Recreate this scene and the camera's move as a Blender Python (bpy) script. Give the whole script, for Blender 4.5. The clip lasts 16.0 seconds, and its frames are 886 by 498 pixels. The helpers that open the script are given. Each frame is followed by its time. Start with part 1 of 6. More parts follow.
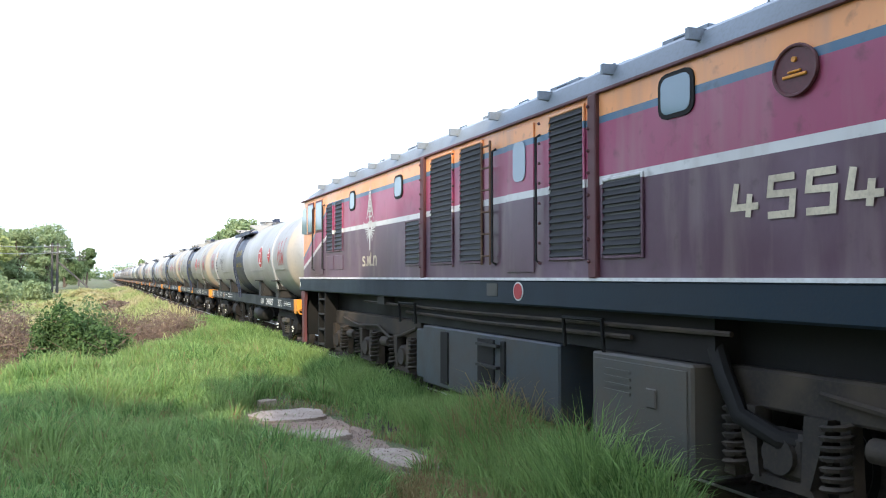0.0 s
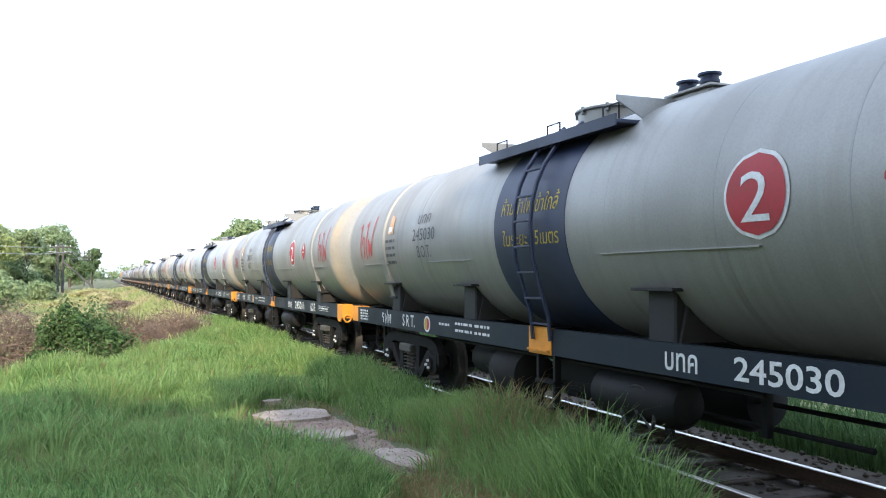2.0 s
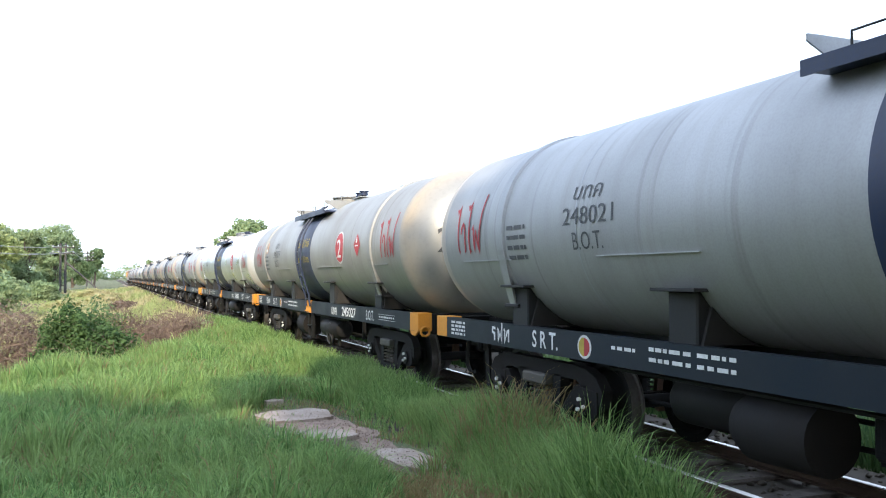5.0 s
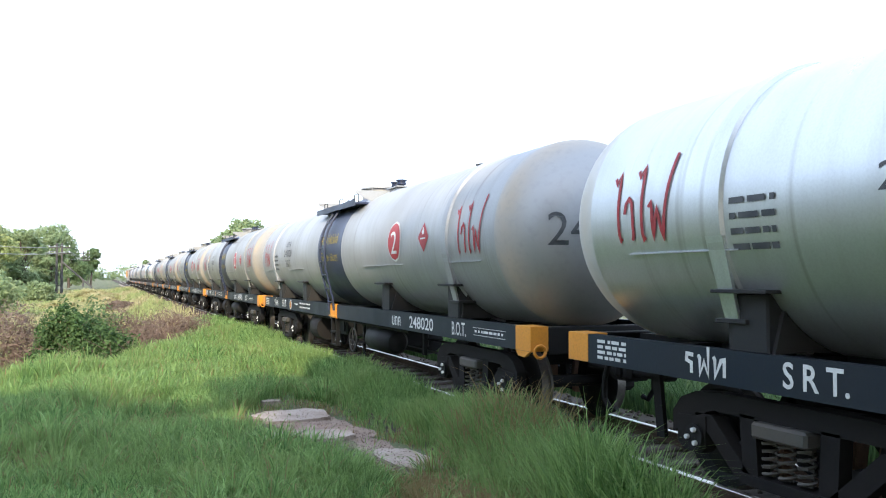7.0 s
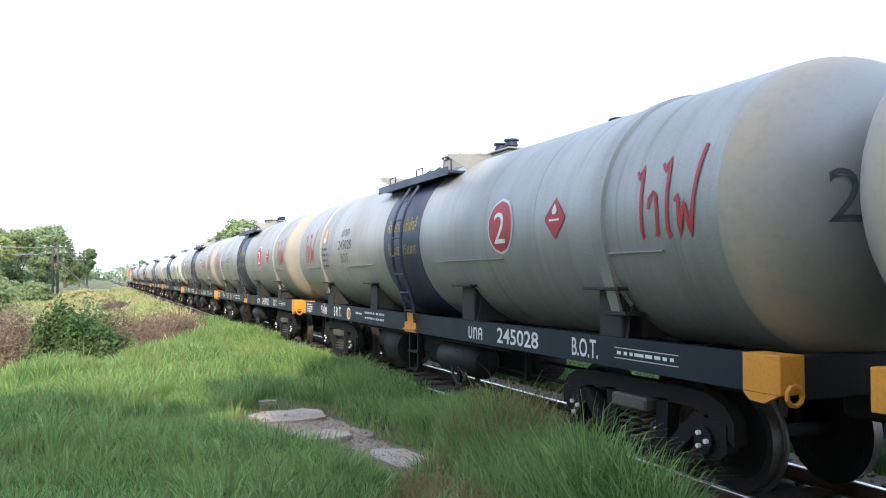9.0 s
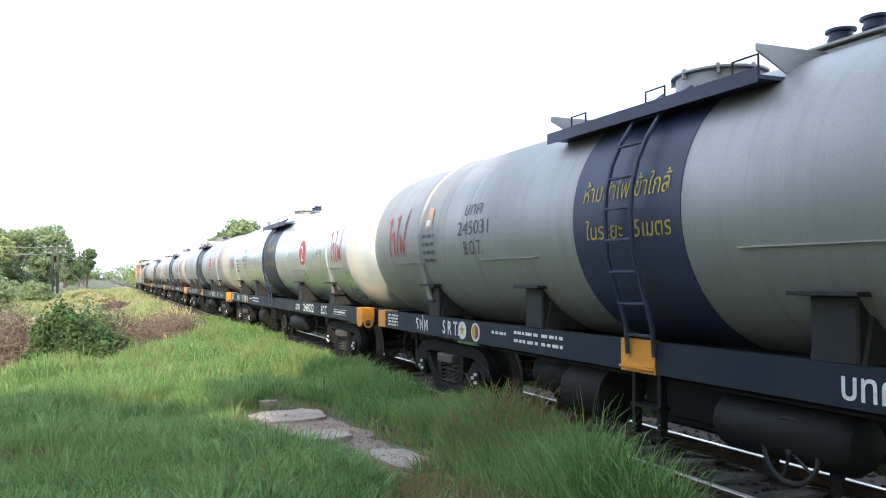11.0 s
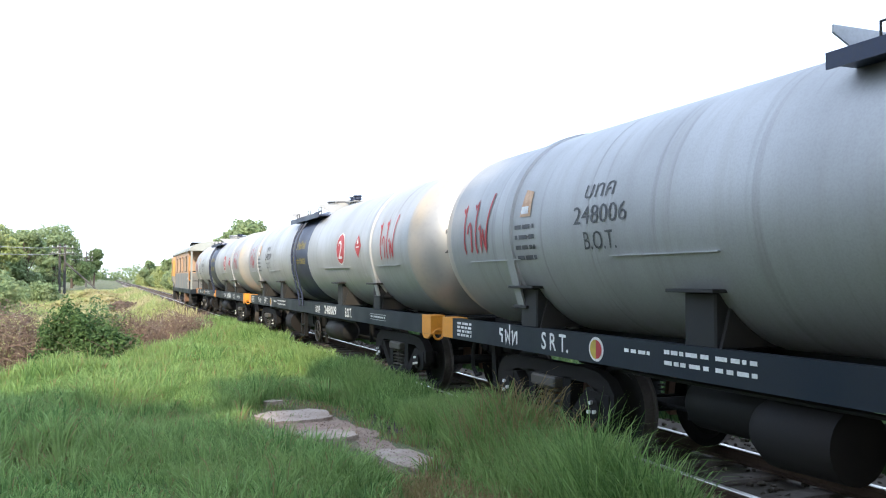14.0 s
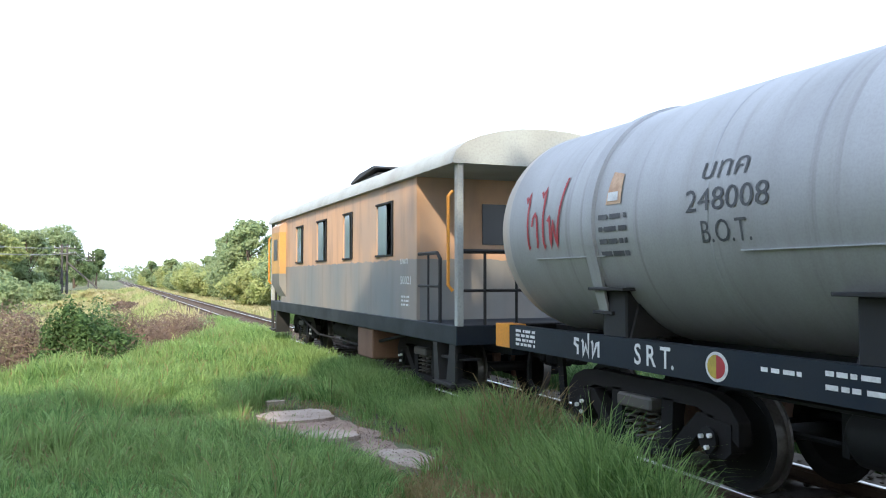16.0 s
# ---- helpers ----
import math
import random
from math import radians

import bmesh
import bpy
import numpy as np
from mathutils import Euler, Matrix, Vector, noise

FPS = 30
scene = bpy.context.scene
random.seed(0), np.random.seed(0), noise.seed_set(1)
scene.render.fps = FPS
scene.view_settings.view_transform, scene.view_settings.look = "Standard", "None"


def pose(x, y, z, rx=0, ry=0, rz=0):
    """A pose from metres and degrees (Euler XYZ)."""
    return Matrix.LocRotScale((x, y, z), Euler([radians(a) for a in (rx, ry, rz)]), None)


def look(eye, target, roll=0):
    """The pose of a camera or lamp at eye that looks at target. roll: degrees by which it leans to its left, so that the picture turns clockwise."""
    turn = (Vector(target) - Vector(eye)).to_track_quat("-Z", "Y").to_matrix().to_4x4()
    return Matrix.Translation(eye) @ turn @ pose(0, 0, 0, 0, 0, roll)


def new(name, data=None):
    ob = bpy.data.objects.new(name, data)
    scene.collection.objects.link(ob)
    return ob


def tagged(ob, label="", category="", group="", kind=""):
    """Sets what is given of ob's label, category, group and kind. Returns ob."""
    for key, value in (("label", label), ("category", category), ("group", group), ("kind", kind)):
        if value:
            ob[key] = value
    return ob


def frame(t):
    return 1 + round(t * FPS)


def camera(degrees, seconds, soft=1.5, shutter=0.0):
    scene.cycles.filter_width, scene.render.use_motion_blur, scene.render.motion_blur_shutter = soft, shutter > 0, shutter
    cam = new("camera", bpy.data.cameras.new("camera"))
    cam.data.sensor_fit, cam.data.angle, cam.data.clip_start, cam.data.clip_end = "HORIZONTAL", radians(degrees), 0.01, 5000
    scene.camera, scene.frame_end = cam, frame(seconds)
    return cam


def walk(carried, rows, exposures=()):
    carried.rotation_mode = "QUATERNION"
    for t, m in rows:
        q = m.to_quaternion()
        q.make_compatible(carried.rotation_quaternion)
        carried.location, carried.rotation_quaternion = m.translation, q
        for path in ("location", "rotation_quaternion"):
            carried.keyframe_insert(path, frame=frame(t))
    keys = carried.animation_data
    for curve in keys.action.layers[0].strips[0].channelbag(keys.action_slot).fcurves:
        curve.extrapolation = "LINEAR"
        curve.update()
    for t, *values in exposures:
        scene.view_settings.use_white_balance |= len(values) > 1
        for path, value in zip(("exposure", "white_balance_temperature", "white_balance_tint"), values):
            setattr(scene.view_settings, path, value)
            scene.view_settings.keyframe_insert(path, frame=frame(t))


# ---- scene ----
cam = camera(55.8, 16.0, soft=1.1)
EYE = (0, 0, 1.54)
# hand sway: seconds and turn to the left in hundredths of a degree
SWAY = [(0, 0), (1, 4), (1.5, 17), (2, 31), (2.5, 50), (3, 58), (3.5, 64), (4, 58), (5.2, 44), (6.5, 31), (7, 25), (7.5, 10), (8, 8),
        (8.5, 2), (9, 3), (10.2, 2), (11.5, 5), (12, 11), (12.5, 14), (13, 23), (13.5, 31), (14, 42), (14.5, 46), (15, 50), (15.5, 54), (16, 55)]
walk(cam, [(t, pose(*EYE, 91.92 + t * 0.004, 0, -22.2 + d * 0.01)) for t, d in SWAY])

# ---- light ----
SUN_AZ, SUN_EL = radians(207), radians(31)      # clockwise from +y: behind the camera
world = bpy.data.worlds.new("sky")
scene.world = world
world.use_nodes = True
wn, wl = world.node_tree.nodes, world.node_tree.links
sky = wn.new("ShaderNodeTexSky")
sky.sky_type, sky.sun_disc = "NISHITA", False
sky.sun_elevation, sky.sun_rotation = SUN_EL, SUN_AZ
sky.air_density, sky.dust_density, sky.ozone_density = 1.0, 1.5, 1.0
# thin white haze over the whole sky
haze = wn.new("ShaderNodeMix")
haze.data_type = "RGBA"
haze.inputs[0].default_value = 0.7
haze.inputs[7].default_value = (4.8, 5.65, 7.2, 1)
wl.new(sky.outputs[0], haze.inputs[6])
wl.new(haze.outputs[2], wn["Background"].inputs[0])
wn["Background"].inputs[1].default_value = 0.13
sun = new("sun", bpy.data.lights.new("sun", "SUN"))
sun.data.energy, sun.data.angle, sun.data.color = 2.1, radians(1.0), (1, 0.85, 0.64)
to_sun = Vector((math.sin(SUN_AZ) * math.cos(SUN_EL), math.cos(SUN_AZ) * math.cos(SUN_EL), math.sin(SUN_EL)))
sun.matrix_basis = look(to_sun * 60, (0, 0, 0))
scene.view_settings.exposure = 1.6

# ---- materials ----
def nodes_of(name):
    m = bpy.data.materials.new(name)
    m.use_nodes = True
    return m, m.node_tree.nodes, m.node_tree.links, m.node_tree.nodes["Principled BSDF"]


def mixer(n, l, a, b, fac, mode="MIX"):
    x = n.new("ShaderNodeMix")
    x.data_type, x.blend_type = "RGBA", mode
    for sock, v in ((0, fac), (6, a), (7, b)):
        if isinstance(v, (tuple, list)):
            x.inputs[sock].default_value = (*v, 1)
        elif isinstance(v, (int, float)):
            x.inputs[sock].default_value = v
        else:
            l.new(v, x.inputs[sock])
    return x.outputs[2]


def math_node(n, l, op, a, b=0.0):
    x = n.new("ShaderNodeMath")
    x.operation = op
    for i, v in enumerate((a, b)):
        if isinstance(v, (int, float)):
            x.inputs[i].default_value = v
        else:
            l.new(v, x.inputs[i])
    return x.outputs[0]


def noise_fac(n, l, scale, lo=0.35, hi=0.65, stretch=(1, 1, 1), detail=6):
    tc = n.new("ShaderNodeTexCoord")
    mp = n.new("ShaderNodeMapping")
    mp.inputs["Scale"].default_value = stretch
    l.new(tc.outputs["Object"], mp.inputs[0])
    t = n.new("ShaderNodeTexNoise")
    t.inputs["Scale"].default_value, t.inputs["Detail"].default_value = scale, detail
    l.new(mp.outputs[0], t.inputs["Vector"])
    r = n.new("ShaderNodeMapRange")
    r.inputs[1].default_value, r.inputs[2].default_value = lo, hi
    l.new(t.outputs[0], r.inputs[0])
    return r.outputs[0]


def paint(name, col, worn=None, rough=0.5, metal=0.0, big=1.3, fine=40, bump=0.05, amount=0.7, stretch=(1, 1, 1), vary=0.0):
    """A worn surface: base colour, stains at two scales, fine relief."""
    m, n, l, b = nodes_of(name)
    worn = worn or tuple(c * 0.55 for c in col)
    f1 = noise_fac(n, l, big, 0.4, 0.75, stretch)
    f2 = noise_fac(n, l, fine, 0.45, 0.8)
    c = mixer(n, l, col, worn, math_node(n, l, "MULTIPLY", f1, amount))
    c = mixer(n, l, c, tuple(x * 0.7 for x in worn), math_node(n, l, "MULTIPLY", f2, amount * 0.6))
    if vary:
        oi = n.new("ShaderNodeObjectInfo")
        k = math_node(n, l, "MULTIPLY", oi.outputs["Random"], vary)
        c = mixer(n, l, c, (0.42, 0.36, 0.28), k)
    l.new(c, b.inputs["Base Color"])
    r = math_node(n, l, "ADD", math_node(n, l, "MULTIPLY", f1, 0.2), rough)
    l.new(r, b.inputs["Roughness"])
    b.inputs["Metallic"].default_value = metal
    b.inputs["Specular IOR Level"].default_value = 0.22 if max(col) < 0.05 else 0.45
    bp = n.new("ShaderNodeBump")
    bp.inputs["Strength"].default_value, bp.inputs["Distance"].default_value = bump, 0.01
    l.new(f2, bp.inputs["Height"])
    l.new(bp.outputs[0], b.inputs["Normal"])
    return m


def tank_paint(name, col, worn, rough, metal):
    """Tank paint with streaks that run down the side and broad stains along it."""
    m, n, l, b = nodes_of(name)
    streak = noise_fac(n, l, 3.0, 0.45, 0.8, (0.5, 3.0, 0.25))
    blot = noise_fac(n, l, 0.8, 0.4, 0.7)
    grain = noise_fac(n, l, 60, 0.4, 0.8)
    oi = n.new("ShaderNodeObjectInfo")
    c = mixer(n, l, col, worn, math_node(n, l, "MULTIPLY", streak, 0.55))
    c = mixer(n, l, c, tuple(x * 0.72 for x in col), math_node(n, l, "MULTIPLY", blot, 0.6))
    c = mixer(n, l, c, (0.28, 0.26, 0.22), math_node(n, l, "MULTIPLY", oi.outputs["Random"], 0.35))
    c = mixer(n, l, c, tuple(x * 0.6 for x in worn), math_node(n, l, "MULTIPLY", grain, 0.25))
    drip = noise_fac(n, l, 1.6, 0.62, 0.85, (0.4, 5.0, 0.18), 3)
    c = mixer(n, l, c, (0.1, 0.085, 0.07), math_node(n, l, "MULTIPLY", drip, 0.55))
    l.new(c, b.inputs["Base Color"])
    l.new(math_node(n, l, "ADD", math_node(n, l, "MULTIPLY", blot, 0.18), rough), b.inputs["Roughness"])
    b.inputs["Metallic"].default_value = metal
    # slight dents and rolled plate seams
    bp = n.new("ShaderNodeBump")
    bp.inputs["Strength"].default_value, bp.inputs["Distance"].default_value = 0.25, 0.03
    l.new(noise_fac(n, l, 0.9, 0.2, 0.8, (1, 1, 1), 2), bp.inputs["Height"])
    l.new(bp.outputs[0], b.inputs["Normal"])
    return m


def dome_paint(name, col, dust, rough, metal):
    """The tank's end: the barrel's paint, with brake and road dust on its rounded rim."""
    m, n, l, b = nodes_of(name)
    tc = n.new("ShaderNodeTexCoord")
    sp = n.new("ShaderNodeSeparateXYZ")
    l.new(tc.outputs["Object"], sp.inputs[0])
    away = math_node(n, l, "ABSOLUTE", math_node(n, l, "SUBTRACT", math_node(n, l, "ABSOLUTE", sp.outputs[1]), 0.16))
    r = n.new("ShaderNodeMapRange")
    r.interpolation_type = "SMOOTHSTEP"
    r.inputs[1].default_value, r.inputs[2].default_value, r.inputs[3].default_value, r.inputs[4].default_value = 0.02, 0.36, 1.0, 0.0
    l.new(away, r.inputs[0])
    f = math_node(n, l, "MULTIPLY", r.outputs[0], math_node(n, l, "ADD", math_node(n, l, "MULTIPLY", noise_fac(n, l, 2.2, 0.3, 0.7), 0.45), 0.5))
    c = mixer(n, l, col, dust, math_node(n, l, "MINIMUM", f, 0.95))
    c = mixer(n, l, c, tuple(x * 0.6 for x in col), math_node(n, l, "MULTIPLY", noise_fac(n, l, 14, 0.5, 0.85), 0.35))
    oi = n.new("ShaderNodeObjectInfo")
    c = mixer(n, l, c, (0.28, 0.26, 0.22), math_node(n, l, "MULTIPLY", oi.outputs["Random"], 0.25))
    l.new(c, b.inputs["Base Color"])
    l.new(math_node(n, l, "ADD", math_node(n, l, "MULTIPLY", f, 0.25), rough), b.inputs["Roughness"])
    l.new(math_node(n, l, "MULTIPLY", math_node(n, l, "SUBTRACT", 1.0, f), metal), b.inputs["Metallic"])
    return m


def leaf_mat(name, a, b2, c2, scale=0.8):
    """Leaves or blades: each one its own tone, patches over the whole, light shining through."""
    m, n, l, b = nodes_of(name)
    g = n.new("ShaderNodeNewGeometry")
    c = mixer(n, l, a, b2, g.outputs["Random Per Island"])
    c = mixer(n, l, c, c2, math_node(n, l, "MULTIPLY", noise_fac(n, l, scale, 0.4, 0.65), 0.7))
    l.new(c, b.inputs["Base Color"])
    b.inputs["Roughness"].default_value = 0.65
    b.inputs["Specular IOR Level"].default_value = 0.15
    tr = n.new("ShaderNodeBsdfTranslucent")
    l.new(c, tr.inputs[0])
    mx = n.new("ShaderNodeMixShader")
    mx.inputs[0].default_value = 0.42
    l.new(b.outputs[0], mx.inputs[1])
    l.new(tr.outputs[0], mx.inputs[2])
    l.new(mx.outputs[0], n["Material Output"].inputs[0])
    return m


def livery(name, length):
    """Locomotive paint: maroon below, white line, crimson, blue line, orange; the lines drop towards both cabs."""
    m, n, l, b = nodes_of(name)
    tc = n.new("ShaderNodeTexCoord")
    sp = n.new("ShaderNodeSeparateXYZ")
    l.new(tc.outputs["Object"], sp.inputs[0])
    y, z = sp.outputs[1], sp.outputs[2]
    mid = math_node(n, l, "ABSOLUTE", math_node(n, l, "SUBTRACT", y, length / 2))
    w = math_node(n, l, "MAXIMUM", math_node(n, l, "SUBTRACT", mid, length / 2 - 2.3), 0)
    zw = math_node(n, l, "ADD", z, math_node(n, l, "MULTIPLY", w, 0.3))
    zb = math_node(n, l, "ADD", z, math_node(n, l, "MULTIPLY", w, 0.45))
    fade = noise_fac(n, l, 1.1, 0.45, 0.7)
    c = mixer(n, l, (0.088, 0.04, 0.066), (0.15, 0.095, 0.13), fade)
    for src, edge, col in ((zw, 2.277, (0.62, 0.62, 0.62)), (zw, 2.345, (0.32, 0.055, 0.125)), (zb, 2.772, (0.07, 0.15, 0.24)), (zb, 2.83, (0.84, 0.36, 0.14))):
        c = mixer(n, l, c, col, math_node(n, l, "GREATER_THAN", src, edge))
    c = mixer(n, l, c, (0.3, 0.24, 0.22), math_node(n, l, "MULTIPLY", noise_fac(n, l, 2.0, 0.5, 0.8, (1, 2.0, 0.3)), 0.45))
    c = mixer(n, l, c, (0.05, 0.03, 0.03), math_node(n, l, "MULTIPLY", noise_fac(n, l, 9, 0.58, 0.8), 0.5))
    l.new(c, b.inputs["Base Color"])
    l.new(math_node(n, l, "ADD", math_node(n, l, "MULTIPLY", fade, 0.25), 0.32), b.inputs["Roughness"])
    bp = n.new("ShaderNodeBump")
    bp.inputs["Strength"].default_value, bp.inputs["Distance"].default_value = 0.2, 0.02
    l.new(noise_fac(n, l, 1.4, 0.2, 0.8, (1, 1, 1), 2), bp.inputs["Height"])
    l.new(bp.outputs[0], b.inputs["Normal"])
    return m


def caboose_paint(name):
    """Faded orange above, grey-green below, rust and dust all over."""
    m, n, l, b = nodes_of(name)
    tc = n.new("ShaderNodeTexCoord")
    sp = n.new("ShaderNodeSeparateXYZ")
    l.new(tc.outputs["Object"], sp.inputs[0])
    z = math_node(n, l, "ADD", sp.outputs[2], math_node(n, l, "MULTIPLY", noise_fac(n, l, 5), 0.03))
    c = mixer(n, l, (0.16, 0.185, 0.195), (0.58, 0.33, 0.18), math_node(n, l, "GREATER_THAN", z, 1.8))
    c = mixer(n, l, c, (0.28, 0.33, 0.33), math_node(n, l, "GREATER_THAN", z, 2.9))
    dust = noise_fac(n, l, 1.0, 0.3, 0.65, (1, 1, 0.6))
    c = mixer(n, l, c, (0.29, 0.24, 0.2), math_node(n, l, "MULTIPLY", dust, 0.7))
    c = mixer(n, l, c, (0.12, 0.1, 0.09), math_node(n, l, "MULTIPLY", noise_fac(n, l, 2.4, 0.5, 0.8, (1, 2, 0.3)), 0.5))
    l.new(c, b.inputs["Base Color"])
    b.inputs["Roughness"].default_value = 0.6
    return m


def glass_mat(name, col, rough=0.08):
    m, n, l, b = nodes_of(name)
    b.inputs["Base Color"].default_value = (*col, 1)
    b.inputs["Roughness"].default_value = rough
    b.inputs["Specular IOR Level"].default_value = 0.8
    return m


M = {
    "sill": paint("sill_paint", (0.012, 0.02, 0.032), (0.026, 0.03, 0.034), 0.45),
    "black": paint("grimy_black", (0.006, 0.007, 0.008), (0.018, 0.016, 0.015), 0.6, amount=0.8),
    "bogie": paint("dusty_steel", (0.008, 0.008, 0.009), (0.02, 0.017, 0.015), 0.75, amount=0.8),
    "orange": paint("orange_paint", (0.68, 0.28, 0.03), (0.4, 0.18, 0.05), 0.5, amount=0.6),
    "white": paint("white_lettering", (0.7, 0.72, 0.72), (0.45, 0.45, 0.44), 0.6, big=6),
    "cream": paint("cream_lettering", (0.66, 0.58, 0.44), (0.4, 0.34, 0.26), 0.6, big=5),
    "stencil": paint("black_stencil", (0.045, 0.05, 0.06), (0.15, 0.155, 0.16), 0.5, big=6),
    "red": paint("red_paint", (0.42, 0.03, 0.04), (0.3, 0.06, 0.06), 0.5, big=5),
    "yellow": paint("yellow_lettering", (0.5, 0.38, 0.06), (0.25, 0.2, 0.06), 0.6, big=6),
    "band": paint("navy_band", (0.018, 0.03, 0.075), (0.045, 0.05, 0.065), 0.4),
    "grey": tank_paint("grey_tank_paint", (0.45, 0.47, 0.495), (0.33, 0.325, 0.31), 0.46, 0.48),
    "olive": tank_paint("olive_grey_tank_paint", (0.36, 0.365, 0.36), (0.24, 0.23, 0.21), 0.45, 0.5),
    "silver": tank_paint("silver_tank_paint", (0.84, 0.89, 0.92), (0.64, 0.66, 0.67), 0.27, 0.8),
    "greydome": dome_paint("grey_dome_paint", (0.4, 0.415, 0.435), (0.5, 0.42, 0.33), 0.45, 0.5),
    "olivedome": dome_paint("olive_grey_dome_paint", (0.31, 0.315, 0.31), (0.46, 0.37, 0.27), 0.48, 0.4),
    "silverdome": dome_paint("silver_dome_paint", (0.76, 0.81, 0.84), (0.6, 0.54, 0.46), 0.42, 0.7),
    "saddle": paint("saddle_steel", (0.024, 0.026, 0.029), (0.045, 0.04, 0.035), 0.55),
    "rust": paint("rusty_steel", (0.16, 0.09, 0.055), (0.07, 0.045, 0.035), 0.75),
    "tread": paint("worn_tread", (0.16, 0.15, 0.14), (0.07, 0.06, 0.055), 0.42, 0.8),
    "rail": paint("rusty_rail", (0.085, 0.052, 0.036), (0.045, 0.03, 0.022), 0.8),
    "railtop": paint("bright_railhead", (0.6, 0.58, 0.55), (0.4, 0.36, 0.33), 0.25, 0.95),
    "sleeper": paint("sleeper_wood", (0.08, 0.062, 0.05), (0.035, 0.028, 0.024), 0.85, big=5),
    "ballast": paint("ballast_stone", (0.045, 0.038, 0.032), (0.02, 0.018, 0.016), 0.9, big=3, vary=0.2),
    "soil": paint("bare_soil", (0.3, 0.225, 0.185), (0.17, 0.125, 0.095), 0.95, big=6, fine=50, bump=0.8),
    "concrete": paint("old_concrete", (0.39, 0.325, 0.28), (0.23, 0.175, 0.14), 0.9, big=3.2, fine=30, bump=0.8, amount=0.85),
    "livery": livery("locomotive_paint", 18.0),
    "maroon": paint("maroon_frame", (0.11, 0.03, 0.038), (0.08, 0.045, 0.04), 0.5),
    "navy": paint("navy_underframe", (0.013, 0.026, 0.042), (0.032, 0.038, 0.045), 0.5),
    "roof": paint("locomotive_roof", (0.2, 0.24, 0.29), (0.18, 0.19, 0.2), 0.45),
    "louvre": paint("louvre_dark", (0.009, 0.01, 0.013), (0.02, 0.02, 0.021), 0.5),
    "fueltank": paint("fuel_tank_grey", (0.03, 0.042, 0.056), (0.065, 0.058, 0.05), 0.5, big=2.2, amount=0.9),
    "ebox": paint("dusty_box_grey", (0.06, 0.06, 0.057), (0.1, 0.08, 0.06), 0.6, big=1.8, amount=0.9),
    "truck": paint("brown_dusted_steel", (0.03, 0.027, 0.025), (0.09, 0.072, 0.055), 0.7, big=2.5, amount=0.9),
    "glass": glass_mat("window_glass", (0.16, 0.24, 0.3)),
    # near-black puts the shade of deep openings into the colour
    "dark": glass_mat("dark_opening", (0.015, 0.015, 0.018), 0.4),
    "caboose": caboose_paint("caboose_paint"),
    "cabroof": paint("caboose_roof", (0.34, 0.37, 0.36), (0.24, 0.235, 0.22), 0.55),
    "bark": paint("bark", (0.11, 0.085, 0.065), (0.06, 0.05, 0.04), 0.9, big=4),
    "twig": paint("dead_twig", (0.19, 0.13, 0.1), (0.1, 0.075, 0.06), 0.9, big=4),
    "sticker": paint("faded_sticker", (0.62, 0.42, 0.28), (0.42, 0.24, 0.16), 0.7, big=9),
    "ochre": paint("ochre_paint", (0.52, 0.3, 0.09), (0.36, 0.22, 0.1), 0.55),
    "wire": paint("bare_wire", (0.4, 0.4, 0.4), (0.3, 0.3, 0.3), 0.5),
    "pole": paint("pole_concrete", (0.09, 0.085, 0.08), (0.05, 0.05, 0.05), 0.85),
    "grass": leaf_mat("grass_blades", (0.068, 0.155, 0.045), (0.33, 0.5, 0.18), (0.27, 0.36, 0.13)),
    "drygrass": leaf_mat("dry_grass", (0.32, 0.25, 0.13), (0.24, 0.2, 0.085), (0.34, 0.22, 0.14)),
    "palegrass": leaf_mat("pale_dry_grass", (0.45, 0.42, 0.23), (0.38, 0.42, 0.18), (0.52, 0.44, 0.29), 0.25),
    # tree leaf colours are lifted and greyed to carry the distance haze
    "leaf": leaf_mat("leaves", (0.19, 0.275, 0.15), (0.35, 0.44, 0.23), (0.26, 0.31, 0.17)),
    "leaf_light": leaf_mat("light_leaves", (0.26, 0.33, 0.13), (0.45, 0.5, 0.22), (0.34, 0.36, 0.17)),
    "leaf_dark": leaf_mat("dark_leaves", (0.1, 0.17, 0.085), (0.2, 0.29, 0.13), (0.15, 0.19, 0.1)),
    "leaf_bush": leaf_mat("bush_leaves", (0.045, 0.095, 0.04), (0.15, 0.25, 0.09), (0.07, 0.12, 0.05), 1.5),
    "leaf_dead": leaf_mat("dead_leaves", (0.17, 0.125, 0.105), (0.31, 0.24, 0.195), (0.13, 0.1, 0.085)),
}


def ground_mat():
    m, n, l, b = nodes_of("soil_and_grass")
    c = mixer(n, l, (0.06, 0.095, 0.032), (0.16, 0.16, 0.075), noise_fac(n, l, 0.25, 0.4, 0.65))
    c = mixer(n, l, c, (0.22, 0.175, 0.115), noise_fac(n, l, 1.7, 0.5, 0.75))
    c = mixer(n, l, c, (0.035, 0.045, 0.018), noise_fac(n, l, 25, 0.45, 0.75))
    l.new(c, b.inputs["Base Color"])
    b.inputs["Roughness"].default_value = 0.95
    return m


# ---- mesh helpers ----
def box(bm, x0, x1, y0, y1, z0, z1, bevel=0.0):
    r = bmesh.ops.create_cube(bm, size=1)
    for v in r["verts"]:
        v.co = ((x0 + x1) / 2 + v.co.x * (x1 - x0), (y0 + y1) / 2 + v.co.y * (y1 - y0), (z0 + z1) / 2 + v.co.z * (z1 - z0))
    if bevel:
        es = list({e for v in r["verts"] for e in v.link_edges})
        bmesh.ops.bevel(bm, geom=es, offset=bevel, segments=1, affect="EDGES")


